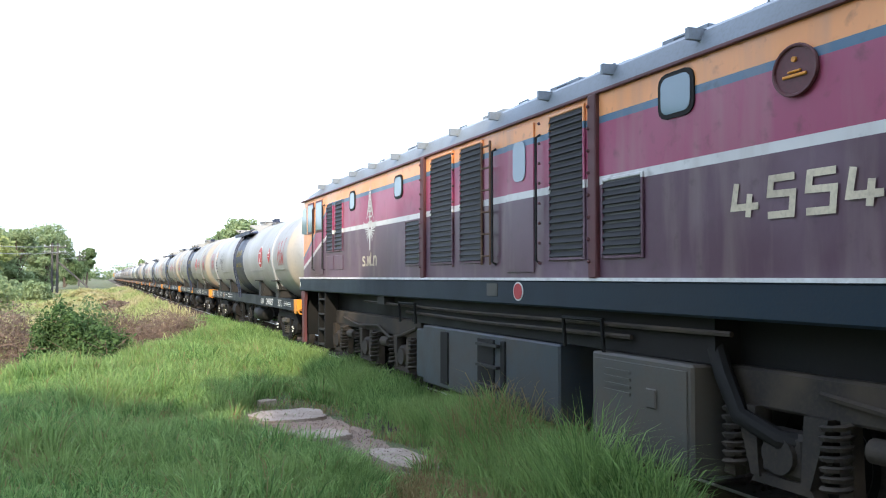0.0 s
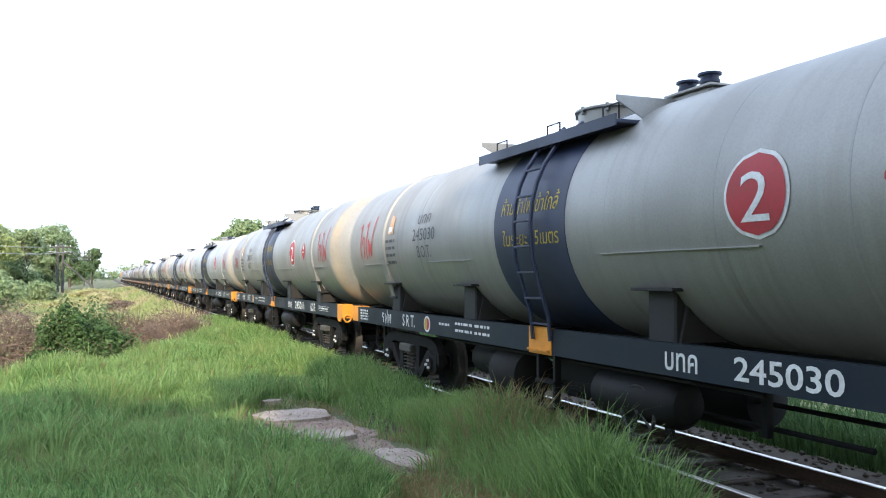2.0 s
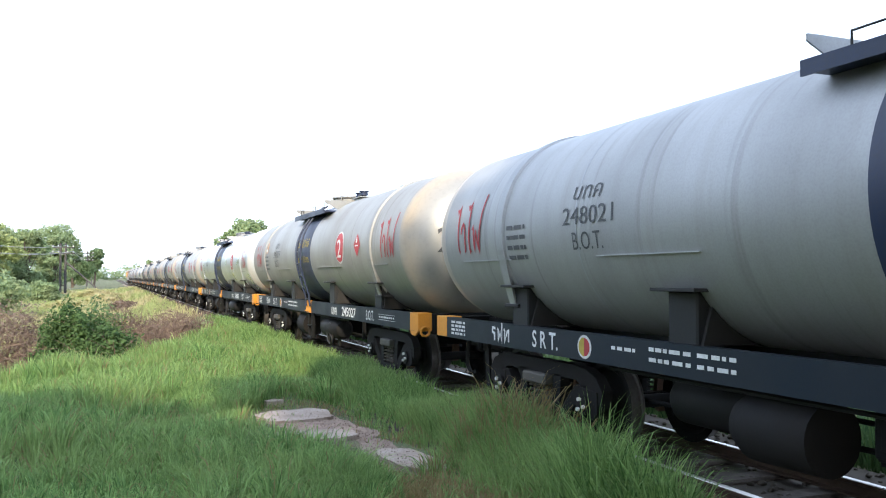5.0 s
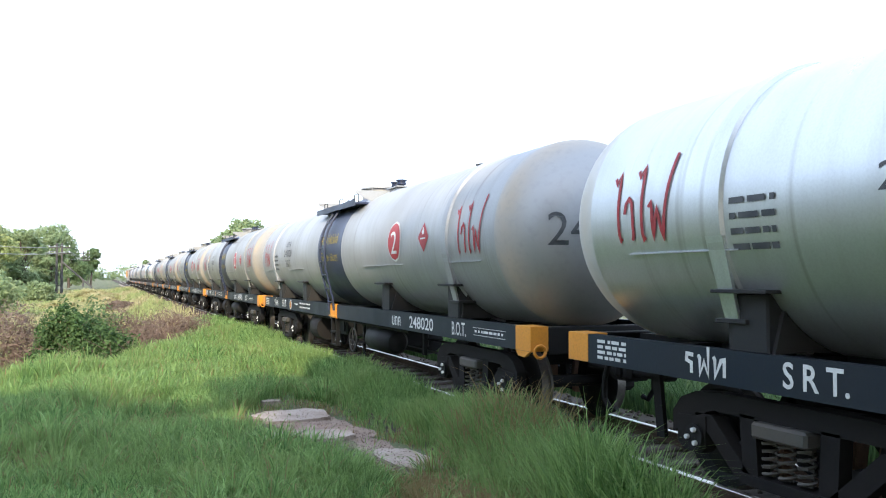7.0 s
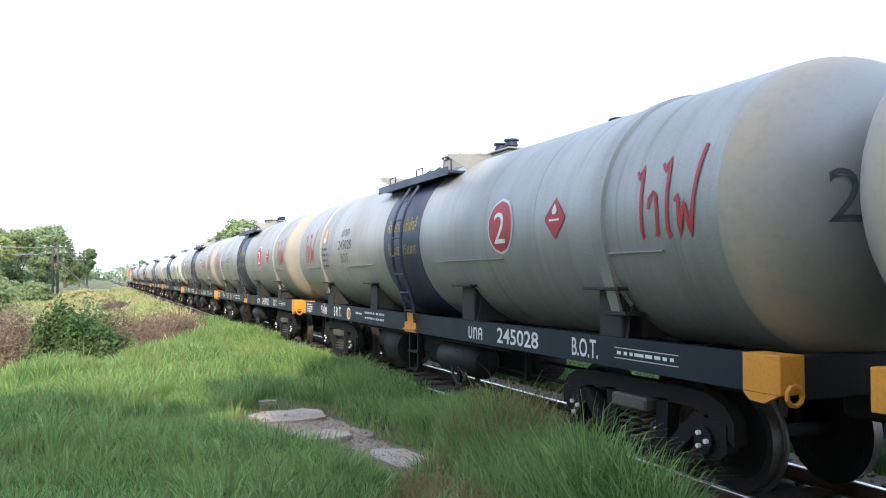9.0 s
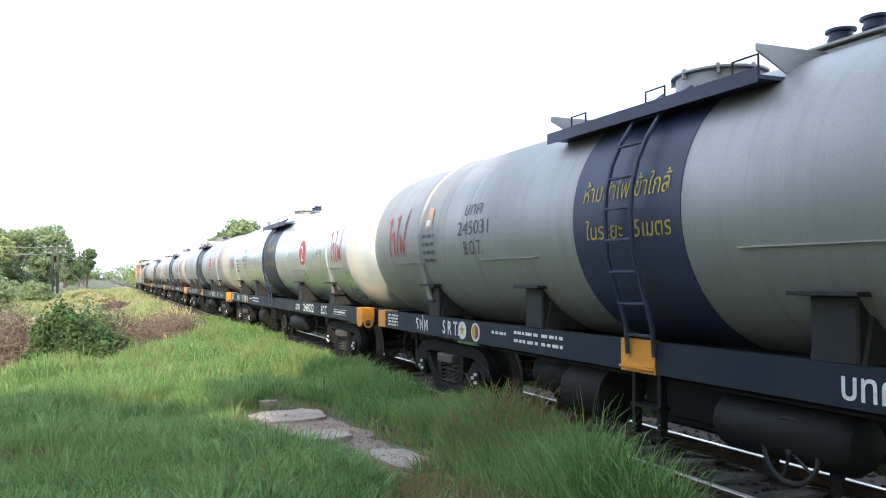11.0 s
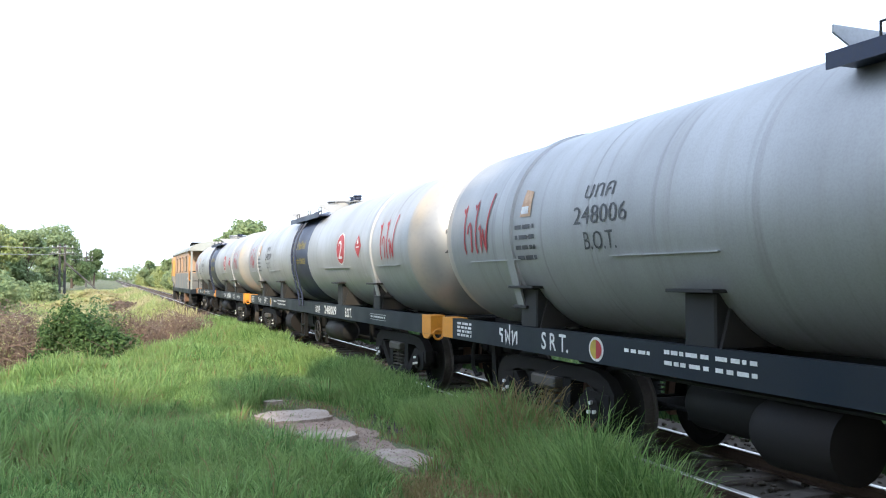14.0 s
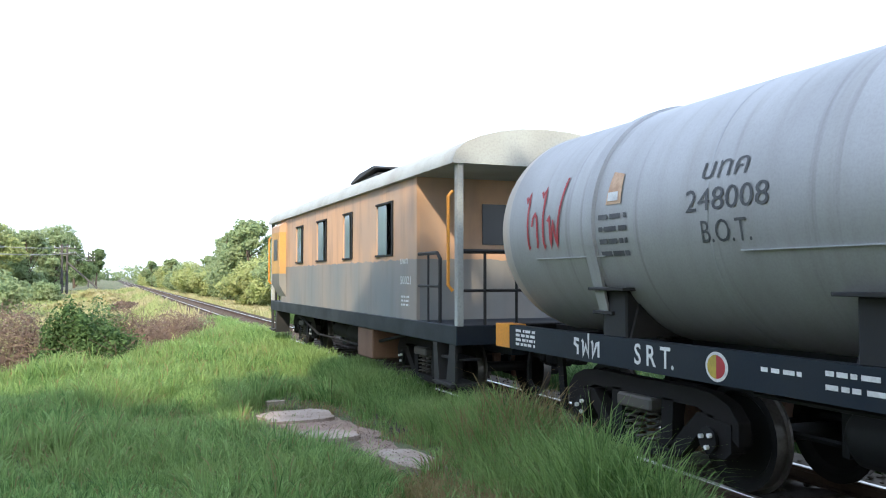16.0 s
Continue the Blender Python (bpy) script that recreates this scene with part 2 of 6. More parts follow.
def rod(bm, a, b, r, seg=8, r2=None):
    a, b = Vector(a), Vector(b)
    m = Matrix.Translation((a + b) / 2) @ (b - a).to_track_quat("Z", "Y").to_matrix().to_4x4()
    bmesh.ops.create_cone(bm, segments=seg, radius1=r, radius2=r if r2 is None else r2, depth=(b - a).length, cap_ends=True, matrix=m)


def pipe(bm, pts, r, seg=6):
    """One tube swept along the points."""
    pts = [Vector(p) for p in pts]
    rings, side = [], None
    for i, p in enumerate(pts):
        d = (pts[min(i + 1, len(pts) - 1)] - pts[max(i - 1, 0)]).normalized()
        if side is None:
            side = d.orthogonal().normalized()
        side = (side - d * side.dot(d)).normalized()
        up = d.cross(side)
        rings.append([bm.verts.new(p + (side * math.cos(t) + up * math.sin(t)) * r) for t in [2 * math.pi * k / seg for k in range(seg)]])
    for a, b in zip(rings, rings[1:]):
        for k in range(seg):
            j = (k + 1) % seg
            bm.faces.new((a[k], a[j], b[j], b[k]))
    bm.faces.new(rings[0][::-1]), bm.faces.new(rings[-1])


def prism(bm, outline, x0, x1):
    """Outline in (y, z), extruded from x0 to x1."""
    a = [bm.verts.new((x0, y, z)) for y, z in outline]
    b = [bm.verts.new((x1, y, z)) for y, z in outline]
    bm.faces.new(a), bm.faces.new(b[::-1])
    for i in range(len(a)):
        j = (i + 1) % len(a)
        bm.faces.new((a[i], b[i], b[j], a[j]))


def section(bm, outline, ys, closed=True):
    """Rings of (x, z) outlines at given y; outline may be a function of y."""
    rings = []
    for y in ys:
        o = outline(y) if callable(outline) else outline
        rings.append([bm.verts.new((x, y, z)) for x, z in o])
    k = len(rings[0])
    for a, b in zip(rings, rings[1:]):
        for i in range(k if closed else k - 1):
            j = (i + 1) % k
            bm.faces.new((a[i], a[j], b[j], b[i]))
    if closed:
        bm.faces.new(rings[0][::-1]), bm.faces.new(rings[-1])


def lathe(bm, prof, seg, axis="y", centre=(0, 0, 0)):
    """Profile of (radius, along) turned round an axis."""
    rings = []
    for r, a in prof:
        ring = []
        for i in range(seg):
            t = 2 * math.pi * i / seg
            p = (r * math.cos(t), a, r * math.sin(t)) if axis == "y" else ((a, r * math.cos(t), r * math.sin(t)) if axis == "x" else (r * math.cos(t), r * math.sin(t), a))
            ring.append(bm.verts.new(Vector(p) + Vector(centre)))
        rings.append(ring)
    for a, b in zip(rings, rings[1:]):
        for i in range(seg):
            j = (i + 1) % seg
            bm.faces.new((a[i], a[j], b[j], b[i]))
    bm.faces.new(rings[0][::-1]), bm.faces.new(rings[-1])


MESHES = {}
SQ = [1.0, 1.0, 1.0]                        # cross-scale of the vehicles: their drawings are 10 % too wide and high
AT = [1.0, 1.0, 1.0]


def mesh_from(key, fn, material, angle=35):
    if key in MESHES:
        return MESHES[key]
    bm = bmesh.new()
    fn(bm)
    bmesh.ops.recalc_face_normals(bm, faces=bm.faces)
    bmesh.ops.scale(bm, vec=SQ, verts=bm.verts)
    me = bpy.data.meshes.new(key)
    bm.to_mesh(me)
    bm.free()
    me.polygons.foreach_set("use_smooth", [True] * len(me.polygons))
    me.set_sharp_from_angle(angle=radians(angle))
    me.materials.append(material)
    MESHES[key] = me
    return me


def part(name, key, fn, material, parent, label="", at=(0, 0, 0), turn=0):
    """ONE mesh object under a thing or part; alike parts share their mesh."""
    ob = new(name, mesh_from(key, fn, M[material]))
    ob.parent = parent
    ob.matrix_basis = pose(at[0] * AT[0], at[1], at[2] * AT[2], 0, 0, turn)
    return tagged(ob, label)


def thing(name, label, category, group=""):
    return tagged(new(name), label, category, group)


TEXTS = {}


def letters(text, shear=0.0, thin=0.0):
    """Triangles of a text of height about 1, its left end at 0."""
    if (text, shear, thin) not in TEXTS:
        cu = bpy.data.curves.new("letters", "FONT")
        cu.body, cu.size, cu.resolution_u, cu.shear, cu.offset = text, 1.4, 3, shear, -thin
        ob = new("letters", cu)
        dg = bpy.context.evaluated_depsgraph_get()
        me = ob.evaluated_get(dg).to_mesh()
        vs = np.array([v.co[:2] for v in me.vertices])
        fs = [tuple(p.vertices) for p in me.polygons]
        ob.evaluated_get(dg).to_mesh_clear()
        bpy.data.objects.remove(ob)
        bpy.data.curves.remove(cu)
        vs[:, 0] -= vs[:, 0].min()
        TEXTS[text, shear, thin] = (vs, fs)
    return TEXTS[text, shear, thin]


def side_text(name, text, y, z, height, width, x, material, parent, wrap=0.0, zc=0.0, shear=0.0, label="", thin=0.0):
    """Lettering on the side that faces -x, from y (its left end, the rear) towards the front; wrap: the tank's radius."""
    vs, fs = letters(text, shear, thin)
    w = vs[:, 0].max()
    out = []
    for px, py in vs:
        yy, zz = y - px / w * width, z + py * height
        if wrap:
            a = math.asin(max(-1, min(1, (z - zc) / wrap))) + py * height / wrap
            out.append((-math.cos(a) * (wrap + 0.006), yy, zc + math.sin(a) * (wrap + 0.006)))
        else:
            out.append((x, yy, zz))
    me = bpy.data.meshes.new(name)
    me.from_pydata([(a * SQ[0], b, c * SQ[2]) for a, b, c in out], [], fs)
    me.materials.append(M[material])
    ob = new(name, me)
    ob.parent = parent
    return tagged(ob, label)


def brush_text(name, strokes, y, z, height, width, line, x, material, parent, wrap=0.0, zc=0.0, label=""):
    """Brushed or taped letters: each stroke is a mitred strip of one width, laid like side_text."""
    vs, fs = [], []
    for lift, pts in enumerate(strokes):
        pts = [Vector((a * width, b * height)) for a, b in pts]
        if wrap:
            fine = [pts[0]]
            for a, b in zip(pts, pts[1:]):
                n = max(1, int((b - a).length / 0.06))
                fine += [a.lerp(b, (i + 1) / n) for i in range(n)]
            pts = fine
        for i, p in enumerate(pts):
            d0 = (p - pts[i - 1]).normalized() if i else (pts[1] - p).normalized()
            d1 = (pts[i + 1] - p).normalized() if i + 1 < len(pts) else d0
            d = (d0 + d1).normalized() if (d0 + d1).length > 0.1 else d1
            n = Vector((-d.y, d.x)) * line / max(0.55, d.dot(d1))
            for q in (p + n, p - n):
                if wrap:
                    a = math.asin(max(-1, min(1, (z - zc) / wrap))) + q.y / wrap
                    rr = wrap + 0.006 + lift * 0.001
                    vs.append((-math.cos(a) * rr, y - q.x, zc + math.sin(a) * rr))
                else:
                    vs.append((x - lift * 0.001, y - q.x, z + q.y))
            if i:
                k = len(vs)
                fs.append((k - 4, k - 3, k - 1, k - 2))
    me = bpy.data.meshes.new(name)
    me.from_pydata([(a * SQ[0], b, c * SQ[2]) for a, b, c in vs], [], fs)
    me.materials.append(M[material])
    ob = new(name, me)
    ob.parent = parent
    return tagged(ob, label)


FLAMMABLE = [[(0, 0.92), (0.045, 0.83), (0.09, 0.97), (0.11, 0.8), (0.12, 0.1), (0.135, 0.02), (0.16, 0.05)],
             [(0.235, 0.38), (0.255, 0.52), (0.305, 0.59), (0.355, 0.53), (0.375, 0.35), (0.375, 0.08), (0.35, 0.01)],
             [(0.41, 0.97), (0.46, 0.88), (0.51, 1.02), (0.53, 0.82), (0.535, 0.1), (0.55, 0.02), (0.58, 0.05)],
             [(0.65, 0.44), (0.69, 0.5), (0.71, 0.4), (0.715, 0.02), (0.79, 0.42), (0.875, 0.02), (0.93, 0.5), (1.0, 1.14)]]
OWNER = [[(0.22, 0.72), (0.06, 0.74), (0.05, 0.5), (0.17, 0.4), (0.17, 0)], [(0.34, 0.74), (0.38, 0.62), (0.38, 0), (0.48, 0.5), (0.58, 0), (0.58, 1.08)],
         [(0.7, 0.74), (0.74, 0.62), (0.74, 0), (0.88, 0.62), (0.95, 0.66), (0.95, 0)]]


def wrapped(bm, outline, wrap, zc, lift=0.008):
    """A convex flat outline in (y, z) laid on the tank's side in level strips."""
    zs = [z for _, z in outline]
    z0, z1 = min(zs), max(zs)
    n = max(2, int((z1 - z0) / 0.04) + 1)
    rows = []
    for i in range(n + 1):
        z = z0 + (z1 - z0) * min(max(i / n, 1e-4), 1 - 1e-4)
        cut = []
        for (ya, za), (yb, zb) in zip(outline, outline[1:] + outline[:1]):
            if (za - z) * (zb - z) <= 0 and za != zb:
                cut.append(ya + (yb - ya) * (z - za) / (zb - za))
        a = math.asin(max(-0.99, min(0.99, (z - zc) / wrap)))
        rows.append([bm.verts.new((-math.cos(a) * (wrap + lift), y, zc + math.sin(a) * (wrap + lift))) for y in (min(cut), max(cut))])
    for a, b in zip(rows, rows[1:]):
        bm.faces.new((a[0], a[1], b[1], b[0]))


def bars(bm, y, z, rows, width, h, gap, x, seed=0, wrap=0.0, zc=0.0):
    """Rows of short bars in place of small writing that cannot be read."""
    rnd = random.Random(seed)
    for i in range(rows):
        a, z0 = 0.0, z - i * (h + gap)
        while a < width:
            b = min(width, a + rnd.uniform(0.06, 0.2) * (h / 0.05))
            ys = (y - a, y - b)
            if wrap:
                wrapped(bm, [(ys[0], z0), (ys[1], z0), (ys[1], z0 + h), (ys[0], z0 + h)], wrap, zc)
            else:
                bm.faces.new([bm.verts.new((x, yy, zz)) for yy, zz in ((ys[0], z0), (ys[1], z0), (ys[1], z0 + h), (ys[0], z0 + h))])
            a = b + rnd.uniform(0.015, 0.04)
# ---- tank wagons ----
V = 16.4                                    # metres a second, towards -y
TX = 4.77                                   # the track's centre
R, ZC = 1.06, 2.30                          # tank radius and axis height
HW = 1.0                                    # half width over the side sills
WR = 0.43                                   # wheel radius
CS = 0.9
SQ[:] = AT[:] = (CS, 1.0, CS)
WHEELSETS = []                              # (object, y and z in its bogie, radius)


def wheelset_mesh(bm):
    for s in (-1, 1):
        prof = [(0.10, 0.60), (0.13, 0.585), (0.14, 0.55), (0.33, 0.535), (0.37, 0.575), (WR, 0.575), (WR, 0.47), (WR + 0.03, 0.465), (WR + 0.03, 0.44), (0.38, 0.445), (0.34, 0.49), (0.15, 0.5), (0.09, 0.47)]
        lathe(bm, [(r, s * a) for r, a in prof], 32, "x")
    rod(bm, (-0.86, 0, 0), (0.86, 0, 0), 0.07, 12)
    cap_bolts(bm)


def wheelset_data():
    """Dark wheels with a bright worn tread and pale bolts on the axle caps."""
    if "wheelset" not in MESHES:
        SQ[1] = CS
        me = mesh_from("wheelset", wheelset_mesh, M["black"])
        SQ[1] = 1.0
        me.materials.append(M["tread"])
        me.materials.append(M["white"])
        for p in me.polygons:
            c = p.center
            rad = math.hypot(c.y, c.z)
            if abs(c.x) > 0.888 * CS:
                p.material_index = 2
            elif rad > (WR - 0.012) * CS and 0.44 * CS < abs(c.x) < 0.576 * CS:
                p.material_index = 1


def cap_bolts(bm):
    for s in (-1, 1):
        for k in range(3):
            a = k * 2.094
            rod(bm, (s * 0.885, 0.06 * math.cos(a), 0.06 * math.sin(a)), (s * 0.915, 0.06 * math.cos(a), 0.06 * math.sin(a)), 0.02, 6)
        rod(bm, (s * 0.86, 0, 0), (s * 0.885, 0, 0), 0.105, 14)


def side_frame_mesh(bm):
    """Cast three-piece side frame with two triangular windows and a spring opening."""
    pipe_pts = lambda a, b, w: prism(bm, [(a[0] - w, a[1]), (a[0] + w, a[1]), (b[0] + w, b[1]), (b[0] - w, b[1])], -0.06, 0.06)
    prism(bm, [(-1.2, 0.42), (-1.2, 0.6), (-1.1, 0.72), (-0.92, 0.79), (-0.7, 0.81), (0.7, 0.81), (0.92, 0.79), (1.1, 0.72), (1.2, 0.6), (1.2, 0.42), (1.06, 0.5), (0.92, 0.59), (0.74, 0.66), (-0.74, 0.66), (-0.92, 0.59), (-1.06, 0.5)], -0.06, 0.06)
    prism(bm, [(-0.42, 0.17), (0.42, 0.17), (0.42, 0.25), (-0.42, 0.25)], -0.09, 0.09)
    for s in (-1, 1):
        pipe_pts((s * 0.4, 0.2), (s * 0.84, 0.62), 0.1)
        pipe_pts((s * 0.34, 0.22), (s * 0.37, 0.68), 0.075)
        prism(bm, [(s * 0.80, 0.36), (s * 0.86, 0.3), (s * 1.06, 0.3), (s * 1.13, 0.36), (s * 1.13, 0.58), (s * 0.8, 0.6)], -0.07, 0.05)


def spring_mesh(bm):
    for y in (-0.14, 0.03, 0.18):
        n = 44
        pts = [(0.055 * math.cos(i * 0.72), y + 0.055 * math.sin(i * 0.72), 0.26 + 0.28 * i / n) for i in range(n + 1)]
        pipe(bm, pts, 0.014, 4)
    box(bm, -0.12, 0.12, -0.24, 0.26, 0.54, 0.66, 0.02)


def bolster_mesh(bm):
    box(bm, -0.8, 0.8, -0.2, 0.2, 0.55, 0.74, 0.03)
    box(bm, -0.3, 0.3, -0.3, 0.3, 0.74, 0.88, 0.03)
    for s in (-1, 1):
        box(bm, -0.75, 0.75, s * 0.5 - 0.05, s * 0.5 + 0.05, 0.35, 0.45)


def brake_shoe_mesh(bm):
    prism(bm, [(0, 0.2), (0.07, 0.22), (0.09, 0.45), (0.06, 0.6), (0, 0.62), (0.03, 0.4)], -0.06, 0.06)


def bogie(parent, y, wb):
    wheelset_data()
    SQ[1] = 0.95
    b = part("bogie", "bogie_bolster", bolster_mesh, "bogie", parent, "dusty black cast-steel bogie", (0, y, 0))
    for s in (-1, 1):
        part("side_frame", "side_frame", side_frame_mesh, "bogie", b, "", (s * 0.78, 0, 0))
        # grey paler than the bogie puts the coils' highlights into the colour
        part("coil_spring", "coil_spring", spring_mesh, "ebox", b, "coil spring nest under the bolster", (s * 0.80, 0, 0))
        w = part("wheelset", "wheelset", wheelset_mesh, "black", b, "wheels on their axle", (0, s * wb / 2, WR))
        WHEELSETS.append((w, 0, s * wb / 2, WR * CS, (s * 37 + y * 50) % 90))
        for q in (-1, 1):
            part("brake_shoe", "brake_shoe", brake_shoe_mesh, "rust", b, "", (q * 0.53, s * (wb / 2 - 0.52), 0), 0 if s < 0 else 180)
    SQ[1] = 1.0
    return b


def coupler_mesh(bm):
    box(bm, -0.09, 0.09, -0.32, 0.3, 0.66, 0.86, 0.03)
    box(bm, -0.16, 0.14, -0.42, -0.2, 0.6, 0.92, 0.04)
    box(bm, 0.02, 0.2, -0.4, -0.3, 0.64, 0.88, 0.03)


def hose_mesh(bm):
    pts = [(0.45, 0.02, 0.95), (0.45, -0.1, 0.86), (0.45, -0.18, 0.65), (0.44, -0.2, 0.45), (0.42, -0.12, 0.33), (0.4, -0.05, 0.36)]
    pipe(bm, pts, 0.03, 8)


def corner_plate_mesh(bm):
    box(bm, -0.004, 0.22, 0, 0.33, 0.9, 1.175, 0.006)
    prism(bm, [(0.02, 0.9), (0.14, 0.83), (0.27, 0.84), (0.33, 0.9)], -0.002, 0.03)


def hook_mesh(bm):
    pts = [(0.1 + 0.07 * math.cos(a), -0.02, 0.9 + 0.07 * math.sin(a)) for a in [i * 0.7 for i in range(10)]]
    pipe(bm, pts, 0.018, 6)


def saddle_mesh(bm):
    """A bent-plate cradle: two outer posts with flat caps and a web that follows the tank."""
    arc = [(math.sin(a) * (R + 0.005), ZC - math.cos(a) * (R + 0.005)) for a in [radians(d) for d in range(-48, 49, 6)]]
    lo = [(-0.94, 1.17), (-0.5, 1.17), (0.5, 1.17), (0.94, 1.17)]
    vs = []
    for y in (-0.2, 0.2):
        ring = [bm.verts.new((x, y, z)) for x, z in arc] + [bm.verts.new((x, y, z)) for x, z in lo[::-1]]
        vs.append(ring)
    k = len(vs[0])
    bm.faces.new(vs[0][::-1]), bm.faces.new(vs[1])
    for i in range(k):
        j = (i + 1) % k
        bm.faces.new((vs[0][i], vs[0][j], vs[1][j], vs[1][i]))


def saddle_post(bm):
    box(bm, -0.08, 0.08, -0.17, 0.17, 1.16, 1.60, 0.015)
    box(bm, -0.19, 0.15, -0.26, 0.26, 1.595, 1.625, 0.005)


def wheel_hand_mesh(bm):
    pts = [(0, 0.22 * math.cos(a), 0.22 * math.sin(a)) for a in [i * math.pi / 12 for i in range(25)]]
    pipe(bm, pts, 0.018, 6)
    for i in range(5):
        a = i * 1.2566
        rod(bm, (0, 0, 0), (0, 0.22 * math.cos(a), 0.22 * math.sin(a)), 0.012, 5)
    rod(bm, (-0.02, 0, 0), (0.25, 0, 0), 0.025, 8)


def ladder_rail(bm):
    pts = [(-HW - 0.04, 0, 1.05), (-HW - 0.06, 0, 1.3), (-(R + 0.08), 0, 1.9)] + [(-(R + 0.10) * math.cos(a), 0, ZC + (R + 0.10) * math.sin(a)) for a in [radians(d) for d in range(0, 61, 10)]]
    pipe(bm, pts, 0.022, 6)


def ring_strap(bm, half, lift):
    n = 72
    prof = [(R, -half), (R + lift, -half * 0.8), (R + lift, half * 0.8), (R, half)]
    lathe(bm, prof, n, "y", (0, 0, ZC))


def strap_end(bm):
    """The flat bar that leaves the tank at a tangent and runs down to its bracket."""
    x0 = math.sqrt(R * R - (2.02 - ZC) ** 2)
    c = [(-x0 - 0.03, 2.02), (-x0 + 0.004, 2.02), (-0.955, 1.40), (-0.98, 1.40)]
    a = [bm.verts.new((x, -0.065 if z < 1.6 else -0.085, z)) for x, z in c]
    b = [bm.verts.new((x, 0.065 if z < 1.6 else 0.085, z)) for x, z in c]
    bm.faces.new(a), bm.faces.new(b[::-1])
    for i in range(4):
        j = (i + 1) % 4
        bm.faces.new((a[i], b[i], b[j], a[j]))


def dome_mesh(bm):
    prof = [(R, 0)]
    for i in range(1, 13):
        a = i / 12 * math.pi / 2
        prof.append((max(0.02, R * max(0.0, math.cos(a)) ** 0.7), 0.7 * math.sin(a)))
    lathe(bm, prof, 64, "y")


def tank_wagon(number, long, s0, paint_key, k, shift=0.0):
    global R, ZC
    R, ZC = (1.135, 2.24) if long else (1.165, 2.255)
    Lb = 15.0 if long else 13.25
    lab = ("bright silver" if paint_key == "silver" else "weathered grey") + " tank wagon on a dark blue frame, dusty ends"
    e = thing("tank_wagon", lab, "tank wagon", "tank wagons of the train")
    kk = "L" if long else "S"
    seam = 0.58 if long else 0.38

    slip = {0: 0.3, 3: 0.12, 13: 0.17, 14: 0.4, 15: 0.4, 16: 0.2}.get(k, 0.0)      # the front strap's place differs from wagon to wagon

    def wp(name, key, fn, material, parent, label="", at=(0, 0, 0), turn=0):
        return part(name, key + "_" + kk, fn, material, parent, label, at, turn)
    mid, bw = (7.55, 0.84) if long else (6.65, 0.72)
    wp("tank_barrel", "barrel" + kk + paint_key, lambda bm: lathe(bm, [(R, seam), (R, mid), (R, Lb - seam)], 72, "y", (0, 0, ZC)), paint_key, e)
    wp("end_dome", "dome" + paint_key, dome_mesh, paint_key + "dome", e, "dished tank end with brown dust on its rim", (0, seam, ZC), 180)
    wp("end_dome", "dome" + paint_key, dome_mesh, paint_key + "dome", e, "dished tank end with brown dust on its rim", (0, Lb - seam, ZC), 0)
    wp("painted_band", "band" + kk, lambda bm: lathe(bm, [(R, mid - bw), (R + 0.006, mid - bw + 0.005), (R + 0.006, mid + bw - 0.005), (R, mid + bw)], 72, "y", (0, 0, ZC)), "band", e, "dark navy band round the tank's middle")
    for y in ((1.95 if long else 1.8) + slip, Lb - 2.1):
        wp("tank_strap", "strap" + paint_key, lambda bm: ring_strap(bm, 0.09, 0.028), paint_key, e, "steel strap round the tank", (0, y, 0))
    for y in ((1.95 if long else 1.8) + slip, Lb - 2.1):
        wp("strap_end", "strapend" + paint_key, lambda bm: strap_end(bm), paint_key, e, "flat bar end of the strap", (0.0, y, 0))
        wp("strap_bracket", "strapbr", lambda bm: (box(bm, -1.0, -0.75, -0.15, 0.15, 1.37, 1.405, 0.005), box(bm, -0.92, -0.78, -0.1, 0.1, 1.16, 1.38, 0.01)), "saddle", e, "", (0.0, y, 0))
    for y in (2.9, 5.9 if long else 4.0, Lb - 3.6):
        wp("weld_seam", "seam" + paint_key, lambda bm: ring_strap(bm, 0.012, 0.002), paint_key, e, "", (0, y, 0))
    for y0, y1 in ((3.6, 5.4), (1.0, 2.0), (Lb - 5.2, Lb - 3.9), (Lb - 2.3, Lb - 1.1)):
        wp("lug_strip", "lug%.1f" % (y1 - y0), lambda bm: box(bm, -R - 0.006, -R + 0.02, 0, y1 - y0, -0.004, 0.006), paint_key, e, "thin welded strip along the side", (0.03, y0, ZC - 0.33))
    for y in ((2.05 + slip, 4.67, Lb - 4.85, Lb - 2.25) if long else (1.9, 4.8, Lb - 4.85, Lb - 2.2)):
        sd = wp("saddle", "saddle", saddle_mesh, "saddle", e, "bent steel cradle under the tank", (0, y, 0))
        for q in (0, 180):
            wp("saddle_post", "saddlepost", saddle_post, "saddle", sd, "", (-0.89 if q == 0 else 0.89, 0, 0), q)
    # frame
    for s in (-1, 1):
        def sill(bm):
            o = [(0.0, 0.90), (0.10, 0.90), (0.10, 0.925), (0.025, 0.925), (0.025, 1.145), (0.10, 1.145), (0.10, 1.17), (0.0, 1.17)]
            section(bm, [(-HW + x, z) for x, z in o], (0.01, Lb - 0.01))
        ob = wp("side_sill", "sill" + kk, sill, "sill", e)
        if s > 0:
            ob.matrix_basis = pose(0, Lb, 0, 0, 0, 180)
    wp("centre_sill", "csill" + kk, lambda bm: box(bm, -0.28, 0.28, 0.1, Lb - 0.1, 0.88, 1.15), "black", e)
